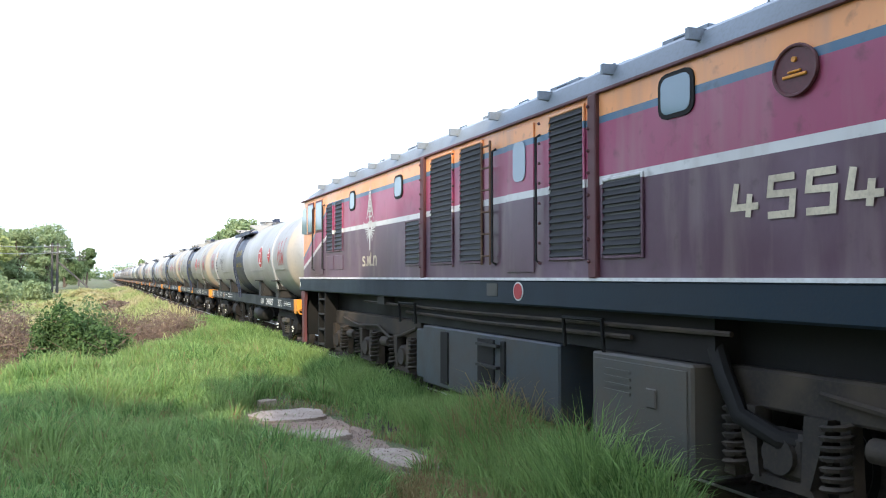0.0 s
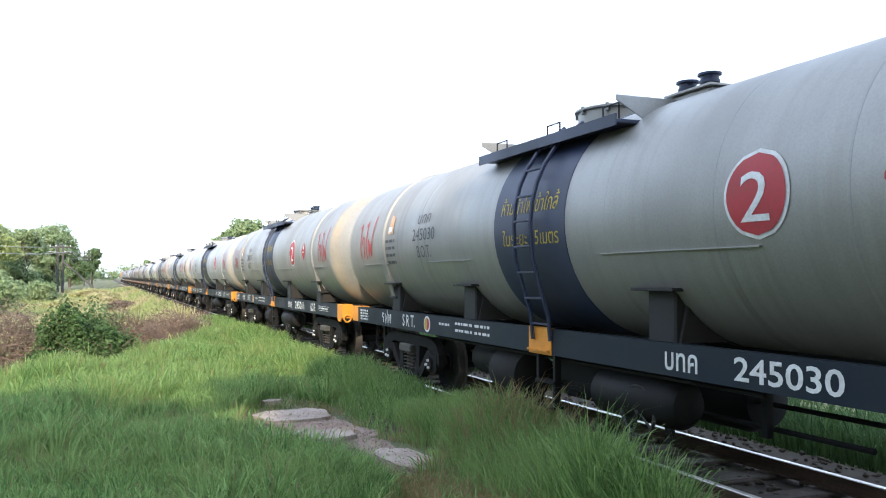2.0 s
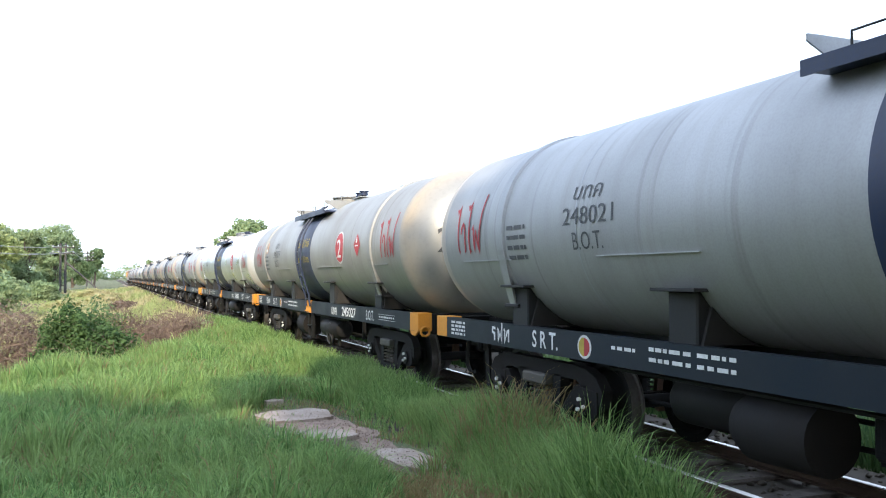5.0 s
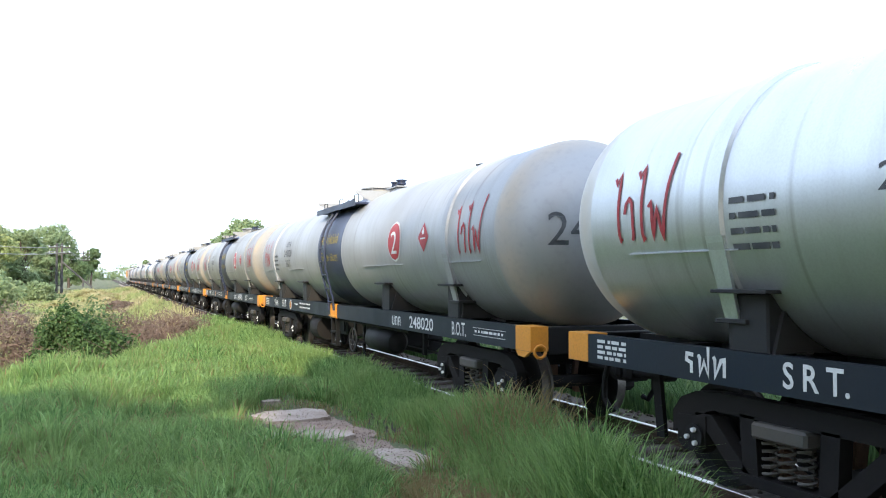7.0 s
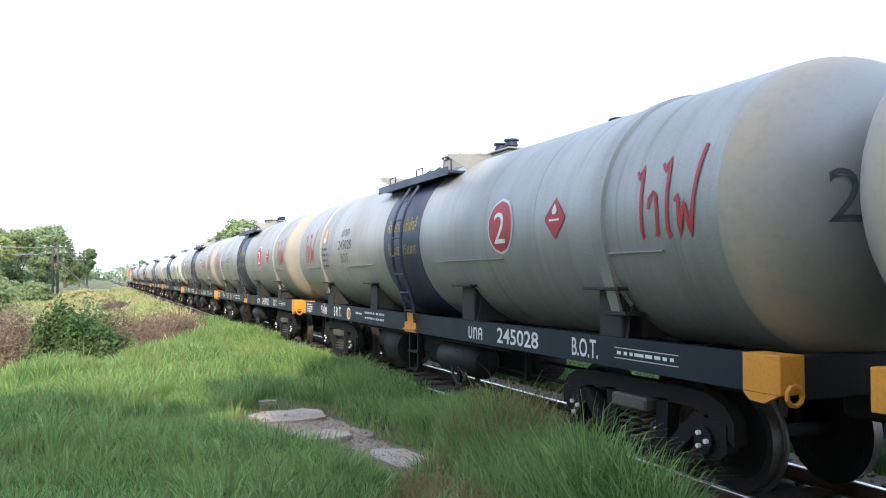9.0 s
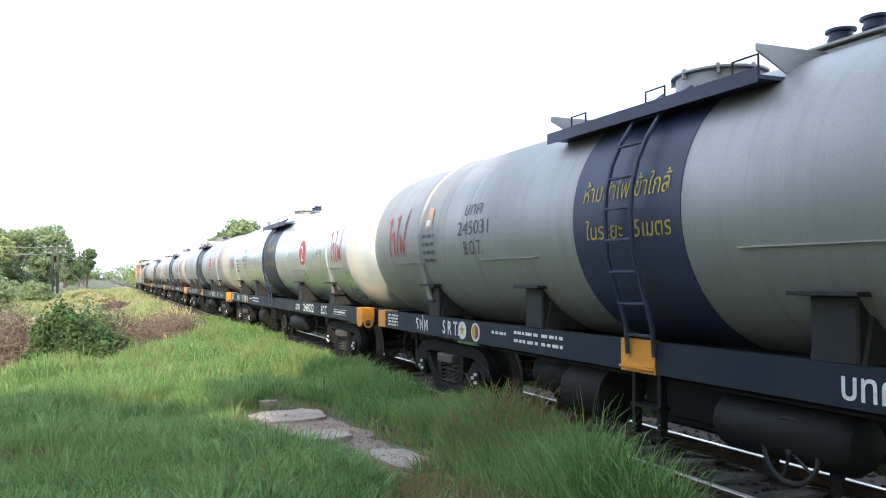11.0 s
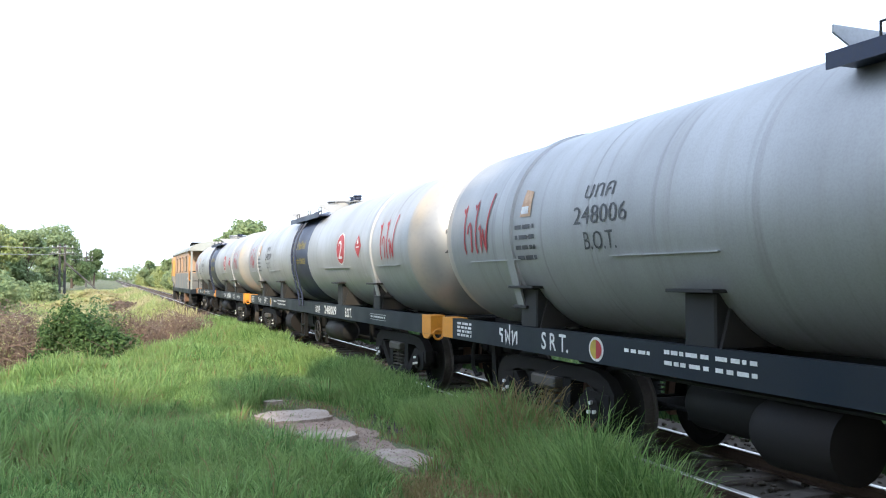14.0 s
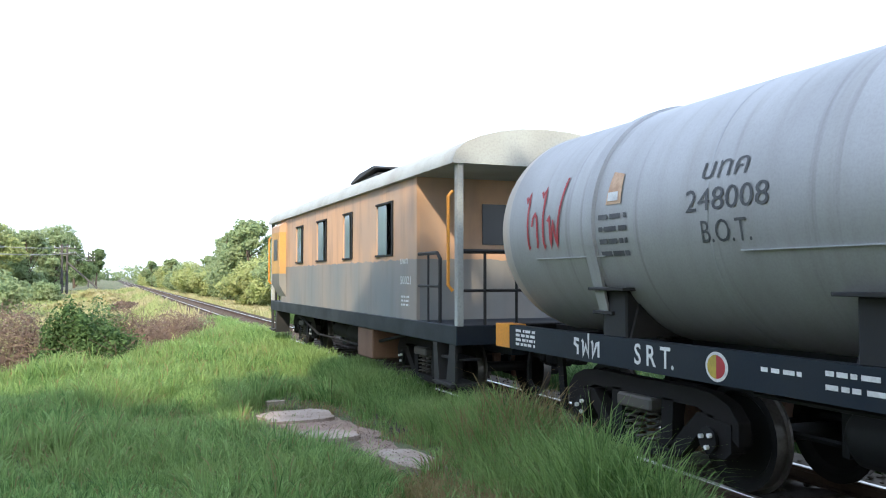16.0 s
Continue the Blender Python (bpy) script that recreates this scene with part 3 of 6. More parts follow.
    for y in (1.2, 2.4, 4.8, 7, Lb - 4.8, Lb - 2.4, Lb - 1.2):
        wp("cross_member", "crossm", lambda bm: box(bm, -0.93, 0.93, -0.06, 0.06, 0.93, 1.14), "black", e, "", (0, y, 0))
    for y, tn in ((0, 0), (Lb, 180)):
        wp("headstock", "headstock", lambda bm: box(bm, -HW + 0.21, HW - 0.21, 0.0, 0.16, 0.86, 1.165, 0.01), "black", e, "", (0, y, 0), tn)
        wp("coupler", "coupler", coupler_mesh, "bogie", e, "knuckle coupler", (0, y, 0), tn)
        wp("brake_hose", "hose", hose_mesh, "black", e, "hanging rubber brake hose", (0, y, 0), tn)
    for x, y, sx in ((-HW, 0, 0), (HW, Lb, 180)):
        pl = wp("corner_plate", "cplate", corner_plate_mesh, "orange", e, "orange corner plate with a towing eye", (x, y, 0), sx)
        wp("towing_eye", "teye", hook_mesh, "orange", pl)
    def cp2(bm):
        box(bm, -0.22, 0.004, 0, 0.33, 0.9, 1.175, 0.006)
    for x, y, sx in ((HW, 0, 0), (-HW, Lb, 180)):
        wp("corner_plate", "cplate2", cp2, "orange", e, "orange corner plate", (x, y, 0), sx)
    if k not in (0, 12, 15):
        wp("step_plate", "stepplate", lambda bm: (box(bm, -0.012, 0.03, -0.22, 0.22, 0.895, 1.18), box(bm, -0.05, 0.02, -0.2, 0.2, 0.93, 0.95)), "orange", e, "orange foot plate below the ladder", (-HW, mid + (0.08 if long else 0.0), 0))
    # running gear
    for y in (1.72, Lb - 2.44):
        bogie(e, y, 1.72)
    def res(bm):
        lathe(bm, [(0.02, -0.62), (0.16, -0.58), (0.22, -0.5), (0.22, 0.5), (0.16, 0.58), (0.02, 0.62)], 24, "y", (0, 0, 0))
        for s in (-0.35, 0.35):
            box(bm, -0.03, 0.03, s - 0.02, s + 0.02, 0.2, 0.4)
    wp("air_reservoir", "res", res, "black", e, "dented air reservoir", (-0.72, 5.35, 0.62))
    wp("air_reservoir", "res", res, "black", e, "", (-0.5, Lb - 4.9, 0.64))
    def tank_cyl(bm):
        lathe(bm, [(0.02, -0.42), (0.26, -0.4), (0.27, 0.2), (0.2, 0.32), (0.02, 0.4)], 24, "y")
        rod(bm, (0, 0, 0.2), (0, 0, 0.35), 0.06)
    wp("brake_cylinder", "bcyl", tank_cyl, "bogie", e, "", (-0.72, Lb - 5.6, 0.6))
    hw = wp("hand_brake", "handbrake", wheel_hand_mesh, "saddle", e, "spoked hand brake wheel", (-HW + 0.1, 6.65 if long else 5.2, 0.52))
    wp("bracket", "hbracket", lambda bm: (box(bm, 0.12, 0.16, -0.28, -0.2, -0.25, 0.42), box(bm, 0.12, 0.16, 0.24, 0.34, -0.25, 0.42), box(bm, 0.1, 0.16, -0.4, 0.4, -0.05, 0.0)), "black", hw)
    def rigging(bm):
        pipe(bm, [(-0.35, 3.4, 0.5), (-0.35, Lb - 3.4, 0.5)], 0.025)
        pipe(bm, [(0.2, 3.4, 0.58), (0.2, Lb - 3.4, 0.58)], 0.025)
        pipe(bm, [(-0.9, 3.8, 0.86), (-0.9, Lb - 3.8, 0.86)], 0.02)
        for y in (4.2, 6.2, Lb - 6.2, Lb - 4.2):
            box(bm, -0.5, -0.44, y - 0.03, y + 0.03, 0.45, 0.92)
    wp("brake_rigging", "rig" + kk, rigging, "black", e)
    # reservoir and far box are added bulk, darkening the view under the frame
    wp("air_reservoir", "res2", lambda bm: lathe(bm, [(0.02, -1.3), (0.24, -1.24), (0.3, -1.1), (0.3, 1.1), (0.24, 1.24), (0.02, 1.3)], 20, "y"), "black", e, "long black bulk added to darken the underframe", (0.35, Lb / 2 - 0.4, 0.56))
    wp("far_box", "farbox", lambda bm: (box(bm, 0.55, 0.85, -0.6, 0.6, 0.35, 0.88, 0.02), box(bm, 0.85, 0.87, -0.5, 0.5, 0.4, 0.8)), "black", e, "plain black box hung under the frame", (0, Lb / 2 + 1.6, 0))
    for y, w_, z0 in ((6.3, 0.5, 0.42), (Lb - 6.6, 0.4, 0.5)):
        wp("equipment_box", "eqbox%.1f" % w_, lambda bm: (box(bm, -0.62, 0.3, -w_, w_, z0, 0.9, 0.03), box(bm, -0.65, -0.62, -w_ * 0.8, w_ * 0.8, z0 + 0.08, 0.8, 0.01)), "black", e, "plain black box hung under the frame", (0, y, 0))
    for y in (1.0, Lb - 1.0):
        wp("brake_lever", "blever", lambda bm: prism(bm, [(-0.05, 0.3), (0.05, 0.3), (0.12, 0.9), (0.02, 0.9)], -0.72, -0.68), "bogie", e, "", (0, y, 0))
    # ladder
    ly = mid + (0.12 if long else -0.08)
    for s in (-0.17, 0.17):
        wp("ladder_rail", "lrail", ladder_rail, "band", e, "", (0, ly + s, 0))
    for i in range(9):
        if i < 5:
            z = 1.22 + i * 0.27
            x = -(HW + 0.05) - (R + 0.05 - HW) * max(0.0, min(1.0, (z - 1.25) / 0.65))
        else:
            a = radians((i - 4) * 14)
            x, z = -(R + 0.1) * math.cos(a), ZC + (R + 0.1) * math.sin(a)
        wp("rung", "rung", lambda bm: rod(bm, (0, -0.17, 0), (0, 0.17, 0), 0.014, 6), "band", e, "", (x, ly, z))
    wp("foot_step", "fstep", lambda bm: (box(bm, -0.05, 0.02, -0.18, -0.14, 0.35, 0.92), box(bm, -0.05, 0.02, 0.14, 0.18, 0.35, 0.92), box(bm, -0.07, 0.05, -0.18, 0.18, 0.34, 0.37), box(bm, -0.07, 0.05, -0.18, 0.18, 0.6, 0.63)), "black", e, "", (-HW + 0.06, ly, 0))
    # top fittings
    zt = ZC + R
    for q in (0, 180):
        wk = wp("walkway", "walkway", lambda bm: box(bm, -1.0, -0.5, -1.35, 1.35, -0.02, 0.015, 0.004), "band", e, "dark plate walkway beside the manhole", (0, mid + 0.05, zt - 0.27), q)
        wp("toe_board", "toeboard", lambda bm: box(bm, -1.01, -0.995, -1.36, 1.36, -0.05, 0.06), "band", wk)
        for y in (-1.33, 1.33):
            wp("gusset", "gusset", lambda bm: section(bm, [(-0.98, 0.19), (-0.98, 0.24), (-0.28, 0.24), (-0.28, -0.12), (-0.5, -0.06)], (-0.008, 0.008)), paint_key, wk, "pale bracket plate", (0, y, 0))
    def hatch(bm):
        lathe(bm, [(0.38, -0.1), (0.38, 0.14), (0.42, 0.15), (0.42, 0.17), (0.3, 0.2), (0.02, 0.21)], 24, "z")
        for i in range(8):
            a = i * math.pi / 4
            rod(bm, (0.4 * math.cos(a), 0.4 * math.sin(a), 0.1), (0.4 * math.cos(a), 0.4 * math.sin(a), 0.19), 0.02, 5)
    wp("manhole", "hatch", hatch, paint_key, e, "round bolted manhole", (0, mid + 0.1, zt))
    def valve(bm):
        lathe(bm, [(0.06, 0), (0.06, 0.03), (0.09, 0.035), (0.09, 0.06), (0.08, 0.065), (0.08, 0.1), (0.105, 0.105), (0.105, 0.125), (0.02, 0.13)], 14, "z")
    box_y = mid - 1.45
    wp("fitting_box", "fbox", lambda bm: (box(bm, -0.3, 0.3, -0.26, 0.26, -0.2, 0.01, 0.02), box(bm, -0.34, 0.34, -0.3, 0.3, 0.01, 0.03)), paint_key, e, "", (0, box_y, zt))
    wp("relief_valve", "valve", valve, "band", e, "dark relief valve", (-0.2, box_y - 0.14, zt + 0.03))
    wp("relief_valve", "valve", valve, "band", e, "", (-0.2, box_y + 0.14, zt + 0.02))
    wp("vent_cap", "vcap", lambda bm: lathe(bm, [(0.11, -0.1), (0.11, 0.02), (0.14, 0.025), (0.14, 0.045), (0.02, 0.055)], 16, "z"), "saddle", e, "", (0, 3.0, zt))
    for y in (0.7, -0.1, -0.8):
        wp("hand_rail", "hrail", lambda bm: pipe(bm, [(0, -0.12, 0), (0, -0.12, 0.17), (0, 0.12, 0.17), (0, 0.12, 0)], 0.01, 5), "saddle", e, "", (-0.92, mid + y * 1.4, zt - 0.26))
    # signs and lettering
    cy, dy, wy = (3.83, 2.67, 1.62) if long else (3.6, 2.5, 1.3)
    if shift > 1:
        cy, dy, wy = cy + 0.25, dy + 0.33, wy + 0.25
    if k == 14:
        cy, dy, wy = cy + 0.16, dy + 0.25, wy + 0.22
    def disc(bm, r):
        wrapped(bm, [(CS * r * math.cos(a), ZC + 0.03 + r * math.sin(a)) for a in [i * math.pi / 24 for i in range(48)]], R, ZC, 0.012 if r < 0.3 else 0.006)
    sg = wp("class_sign", "signrim", lambda bm: disc(bm, 0.315), "white", e, "round white-rimmed sign", (0, cy, 0))
    wp("sign_face", "signface", lambda bm: disc(bm, 0.285), "red", sg, "dark red sign face")
    t = side_text("numeral", "2", 0.13, ZC - 0.16, 0.36, 0.25, 0, "white", sg, R + 0.01, ZC)
    if k not in (3, 6, 12):
        def diamond(bm):
            wrapped(bm, [(0, ZC - 0.17), (-0.19, ZC + 0.04), (0, ZC + 0.25), (0.19, ZC + 0.04)], R, ZC, 0.006)
        pc = wp("hazard_placard", "diamond", diamond, "red", e, "red diamond placard with a flame", (0, dy, 0))
        def flame(bm):
            wrapped(bm, [(-0.03, ZC + 0.08), (0.03, ZC + 0.08), (0.045, ZC + 0.12), (0.0, ZC + 0.19), (-0.045, ZC + 0.12)], R, ZC, 0.012)
            wrapped(bm, [(-0.09, ZC + 0.015), (0.09, ZC + 0.015), (0.09, ZC + 0.035), (-0.09, ZC + 0.035)], R, ZC, 0.012)
        wp("flame", "flame", flame, "white", pc)
    for y0 in (wy, Lb - 0.9):
        brush_text("warning_text", FLAMMABLE, y0, ZC - 0.22, 0.62, 0.74, 0.0175, 0, "red", e, R, ZC, "hand-painted red warning letters")
    side_text("type_code", "บทค", Lb - 3.53, ZC + 0.22, 0.17, 0.45, 0, "stencil", e, R, ZC, 0.15)
    side_text("wagon_number", number, Lb - 3.38, ZC - 0.02, 0.175, 0.8, 0, "stencil", e, R, ZC)
    side_text("type_code", "B.O.T.", Lb - 3.53, ZC - 0.26, 0.175, 0.48, 0, "stencil", e, R, ZC)
    side_text("band_text", "ห้ามนำไฟเข้าใกล้", mid + 0.55, ZC + 0.14, 0.17, 1.15, 0, "yellow", e, R + 0.006, ZC, 0.1, "yellow painted warning text")
    for word, off, wide in (("ในระยะ", 0.5, 0.52), ("15", -0.1, 0.14), ("เมตร", -0.27, 0.34)):
        side_text("band_text", word, mid + off, ZC - 0.2, 0.15, wide, 0, "yellow", e, R + 0.006, ZC, 0.1)
    tagged(wp("data_panel", "tdata", lambda bm: bars(bm, 0, ZC + 0.0, 4, 0.4, 0.045, 0.065, 0, 5, R, ZC), "stencil", e, "", (0, Lb - 2.25, 0)), "rows of small dark stencilled writing", kind="stuff")
    if k not in (4, 6, 7, 10, 12):
        pp = wp("paper_label", "plabel", lambda bm: wrapped(bm, [(0, ZC + 0.13), (-0.22, ZC + 0.13), (-0.2, ZC + 0.42), (-0.04, ZC + 0.43)], R, ZC), "sticker", e, "torn pale orange paper sticker", (0, Lb - 2.35, 0))
        wp("sticker_print", "plabel2", lambda bm: wrapped(bm, [(-0.03, ZC + 0.16), (-0.18, ZC + 0.16), (-0.17, ZC + 0.24), (-0.03, ZC + 0.24)], R, ZC, 0.014), "white", pp)
    # number on the front dome
    vs, fs = letters(number)
    w = vs[:, 0].max()
    out = []
    for px, py in vs:
        x, z = (-0.56 if k == 12 else -0.78) + px / w * 1.42, -0.17 + py * 0.38
        rr = min(0.999, (math.hypot(x, z) / R))
        a = math.acos(rr ** (1 / 0.7))
        out.append((x, seam - 0.012 - 0.7 * math.sin(a), ZC + z))
    me = bpy.data.meshes.new("end_number")
    me.from_pydata([(a * CS, b, c * CS) for a, b, c in out], [], fs)
    me.materials.append(M["stencil"])
    ob = new("end_number", me)
    ob.parent = e
    # sill lettering
    X, bs = -HW - 0.004, (0.13 if long else -0.12)
    side_text("sill_code", "บทค", 4.84 + shift + bs, 0.955, 0.18, 0.37, X, "white", e, thin=-0.02)
    side_text("sill_number", number, 4.1 + shift + bs, 0.955, 0.175, 0.9, X, "white", e, thin=-0.02)
    side_text("sill_code", "B.O.T.", 2.58 + shift + bs, 0.955, 0.175, 0.42, X, "white", e, thin=-0.02)
    brush_text("owner_mark", OWNER, Lb - 1.63, 0.96, 0.2, 0.44, 0.016, X, "white", e)
    side_text("owner_mark", "S R T.", Lb - 2.57, 0.96, 0.18, 0.5, X, "white", e, thin=-0.022)
    def small(bm):
        bars(bm, Lb - 0.48, 1.1, 4, 0.42, 0.03, 0.02, X, 2)
        bars(bm, Lb - 3.96, 1.05, 1, 0.36, 0.032, 0.03, X, 3)
        bars(bm, Lb - 4.48, 1.08, 2, 0.5, 0.034, 0.055, X, 4)
        bars(bm, Lb - 5.05, 1.08, 2, 0.4, 0.034, 0.055, X, 6)
    tagged(wp("data_lettering", "sdata" + kk, small, "white", e), "small white unreadable data lettering", kind="stuff")
    def plate(bm):
        for z0, z1 in ((0.99, 0.996), (1.08, 1.086)):
            bm.faces.new([bm.verts.new((X, yy, zz)) for yy, zz in ((1.8, z0), (0.98, z0), (0.98, z1), (1.8, z1))])
        bars(bm, 1.76, 1.025, 1, 0.74, 0.03, 0.01, X, 8)
    wp("builder_plate", "bplate", plate, "white", e, "", (0, shift * 0.6, 0))
    def roundel(bm, r, side):
        bm.faces.new([bm.verts.new((X - (0.004 if r < 0.1 else 0), r * math.cos(a), 1.035 + r * math.sin(a))) for a in [side + i * math.pi / 16 for i in range(17 if side else 32)]])
    if k in (11, 12):
        sr = wp("star_mark", "starmark", lambda bm: roundel(bm, 0.115, 0), "white", e, "round white-rimmed mark with a yellow star", (0, Lb - 3.17, 0))
        def star(bm):
            pts = []
            for i in range(10):
                q, a = (0.085 if i % 2 == 0 else 0.035), math.pi / 2 + i * math.pi / 5
                pts.append(bm.verts.new((X - 0.004, q * math.cos(a), 1.035 + q * math.sin(a))))
            bm.faces.new(pts)
        wp("star", "star", star, "yellow", sr)
    ro = wp("roundel", "roundel", lambda bm: roundel(bm, 0.115, 0), "white", e, "round yellow and red mark with a white rim", (0, Lb - 3.54, 0))
    wp("roundel_half", "roundel1", lambda bm: roundel(bm, 0.09, math.pi / 2), "red", ro)
    wp("roundel_half", "roundel2", lambda bm: roundel(bm, 0.092, -math.pi / 2), "yellow", ro)
    return e, [(t, pose(TX, s0 - V * t, 0)) for t in (0, 4, 8, 12, 16)]


# number, long body, front end's place at the start, paint
TRAIN = [("248027", 1, 17.7, "grey"), ("245030", 0, 33.27, "olive"), ("245011", 0, 47.2, "olive"), ("248025", 1, 61.13, "grey"), ("248021", 1, 76.9, "grey"),
         ("245027", 0, 92.6, "olive"), ("248003", 1, 106.38, "silver"), ("248020", 1, 122.1, "grey"), ("245003", 0, 137.7, "olive"), ("245028", 0, 151.6, "olive"),
         ("245032", 0, 165.55, "olive"), ("245031", 0, 179.22, "olive"), ("248022", 1, 193.3, "silver"), ("248002", 1, 208.85, "grey"), ("248006", 1, 224.3, "grey"),
         ("248009", 1, 239.7, "grey"), ("248008", 1, 255.6, "grey")]
MOVING = []
for k, (number, long, s0, pk) in enumerate(TRAIN):
    MOVING.append(tank_wagon(number, long, s0, pk, k, {0: -0.63, 3: -0.5, 6: -0.36, 7: -0.7, 15: 1.5, 16: -0.15}.get(k, 0.0)))
# ---- locomotive ----
LW = 1.2                                    # half width
LL = 18.0


def side_panel(bm, y0, y1, z0, z1, x=-LW, t=0.02):
    box(bm, x - t, x, y0, y1, z0, z1, 0.006)


def louvre(parent, o0, o1, z0, z1, pitch, frame_mat="livery"):
    """A framed louvre: dark backing and sloping slats."""
    y0, y1 = LL - o1, LL - o0
    fr = part("louvre_frame", "lf%.2f" % o0, lambda bm: (side_panel(bm, y0 - 0.03, y0, z0 - 0.03, z1 + 0.03, -LW, 0.022), side_panel(bm, y1, y1 + 0.03, z0 - 0.03, z1 + 0.03, -LW, 0.022),
              side_panel(bm, y0, y1, z1, z1 + 0.03, -LW, 0.022), side_panel(bm, y0, y1, z0 - 0.03, z0, -LW, 0.022)), frame_mat, parent, "bolted louvre frame")
    # dark sheet stands in for the shade behind the slats
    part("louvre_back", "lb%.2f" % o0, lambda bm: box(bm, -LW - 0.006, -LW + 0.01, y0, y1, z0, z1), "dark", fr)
    n = int((z1 - z0) / pitch)
    for i in range(n):
        z = z0 + (i + 0.5) * (z1 - z0) / n
        part("slat", "sl%.2f%.2f" % (o1 - o0, pitch), lambda bm: slat(bm, y1 - y0, pitch), "louvre", fr, "", (-LW, y0, z))


def slat(bm, w, pitch):
    a = [bm.verts.new(p) for p in ((-0.006, 0, pitch * 0.35), (-0.03, 0, -pitch * 0.35), (-0.026, 0, -pitch * 0.42), (-0.004, 0, pitch * 0.25))]
    b = [bm.verts.new((v.co.x, w, v.co.z)) for v in a]
    bm.faces.new(a), bm.faces.new(b[::-1])
    for i in range(4):
        j = (i + 1) % 4
        bm.faces.new((a[i], b[i], b[j], a[j]))


def rounded(y0, y1, z0, z1, r):
    o = []
    for cy, cz, a0 in ((y1 - r, z1 - r, 0), (y0 + r, z1 - r, 90), (y0 + r, z0 + r, 180), (y1 - r, z0 + r, 270)):
        o += [(cy + r * math.cos(radians(a0 + d)), cz + r * math.sin(radians(a0 + d))) for d in (0, 30, 60, 90)]
    return o


def port(parent, o0, o1, z0, z1, name="window"):
    y0, y1 = LL - o1, LL - o0
    w = part(name, "pw%.2f" % o0, lambda bm: prism(bm, rounded(y0 - 0.035, y1 + 0.035, z0 - 0.035, z1 + 0.035, 0.09), -LW - 0.014, -LW + 0.01), "black", parent, "rounded window in a dark rubber seal")
    part("pane", "pp%.2f" % o0, lambda bm: prism(bm, rounded(y0, y1, z0, z1, 0.07), -LW - 0.018, -LW), "glass", w, "pale reflecting glass")


def locomotive(s0):
    e = thing("locomotive", "maroon and orange diesel locomotive with a dusty underframe", "locomotive")

    def outline(y):
        q = min(y, LL - y)
        side = LW - max(0, 0.3 - q) * 0.25
        top = 3.82 - max(0, 1.6 - q) * 0.16
        pts = [(-side, 1.70), (-side, 3.36)]
        for i in range(0, 9):
            a = math.pi - i * math.pi / 8
            pts.append((side * 0.97 * math.cos(a), 3.38 + (top - 3.38) * math.sin(a) ** 0.8))
        pts += [(side, 3.36), (side, 1.70)]
        return pts
    part("body", "locobody", lambda bm: section(bm, lambda y: outline(y)[:2] + outline(y)[-2:], (0, 0.3, 1.6, 3, LL - 3, LL - 1.6, LL - 0.3, LL)), "livery", e)
    part("roof", "locoroof", lambda bm: section(bm, lambda y: outline(y)[2:-2] + [(outline(y)[-3][0], 3.35), (outline(y)[2][0], 3.35)], (0.05, 0.3, 0.8, 1.6, 3, 6, 9, 12, LL - 3, LL - 1.6, LL - 0.8, LL - 0.3, LL - 0.05)), "roof", e, "blue-grey curved roof")
    part("gutter", "gutter", lambda bm: box(bm, -LW - 0.035, -LW + 0.02, 0.15, LL - 0.15, 3.345, 3.375, 0.005), "maroon", e)
    for i, o in enumerate((1.2, 2.6, 4.0, 5.4, 7.2, 8.0, 8.8, 9.6, 10.4, 11.4, 12.4, 13.4)):
        part("roof_hatch", "rhatch%d" % (i % 2), lambda bm: (box(bm, -0.72, 0.72, -0.28, 0.28, 0, 0.05 + 0.03 * (i % 2), 0.01), pipe(bm, [(-0.74, -0.1, 0.02), (-0.74, -0.1, 0.05), (-0.74, 0.1, 0.05), (-0.74, 0.1, 0.02)], 0.01, 5)), "roof", e, "", (0, LL - o, 3.72))
    for i in range(14):
        part("roof_rib", "rrib", lambda bm: [box(bm, s * 1.02 - 0.2, s * 1.02 + 0.2, -0.02, 0.02, -0.04, 0.05) for s in (-1, 1)], "roof", e, "", (0, LL - 1.5 - i * 1.05, 3.55))
    # underframe
    part("underframe", "uframe", lambda bm: box(bm, -LW - 0.02, LW + 0.02, 0.02, LL - 0.02, 1.41, 1.68, 0.02), "navy", e, "dark blue underframe beam")
    # the wider second box is added; its black stands for the shaded gap
    part("inner_beam", "ibeam", lambda bm: (box(bm, -LW + 0.36, LW - 0.36, 0.5, LL - 0.5, 1.03, 1.41), box(bm, -LW + 0.12, LW - 0.12, LL - 12.1, LL - 6.2, 1.06, 1.405)), "black", e, "inner frame, black for the shaded gap under the beam")
    for z, o0, o1 in ((1.3, 4.2, 12.3), (1.2, 6.1, 11.2)):
        part("air_pipe", "apipe%.1f" % z, lambda bm: pipe(bm, [(-LW + 0.08, LL - o0, z), (-LW + 0.06, LL - (o0 + o1) / 2, z - 0.02), (-LW + 0.08, LL - o1, z)], 0.022, 6), "truck", e, "dusty air pipe under the frame")
    part("floor_line", "fline", lambda bm: box(bm, -LW - 0.03, LW + 0.03, 0.0, LL, 1.675, 1.705), "white", e, "chipped white line along the floor")
    for s in (0, 1):
        yy = LL if s else 0
        d = -1 if s else 1
        def skirt(bm):
            prism(bm, [(0.0, 1.42), (0.36, 1.42), (0.26, 1.0), (0.32, 0.3), (0.12, 0.28), (0.1, 0.9)], -LW + 0.02, -LW + 0.08)
        ob = part("pilot", "pilot", skirt, "maroon", e, "dull maroon pilot plate", (0, yy, 0), 0)
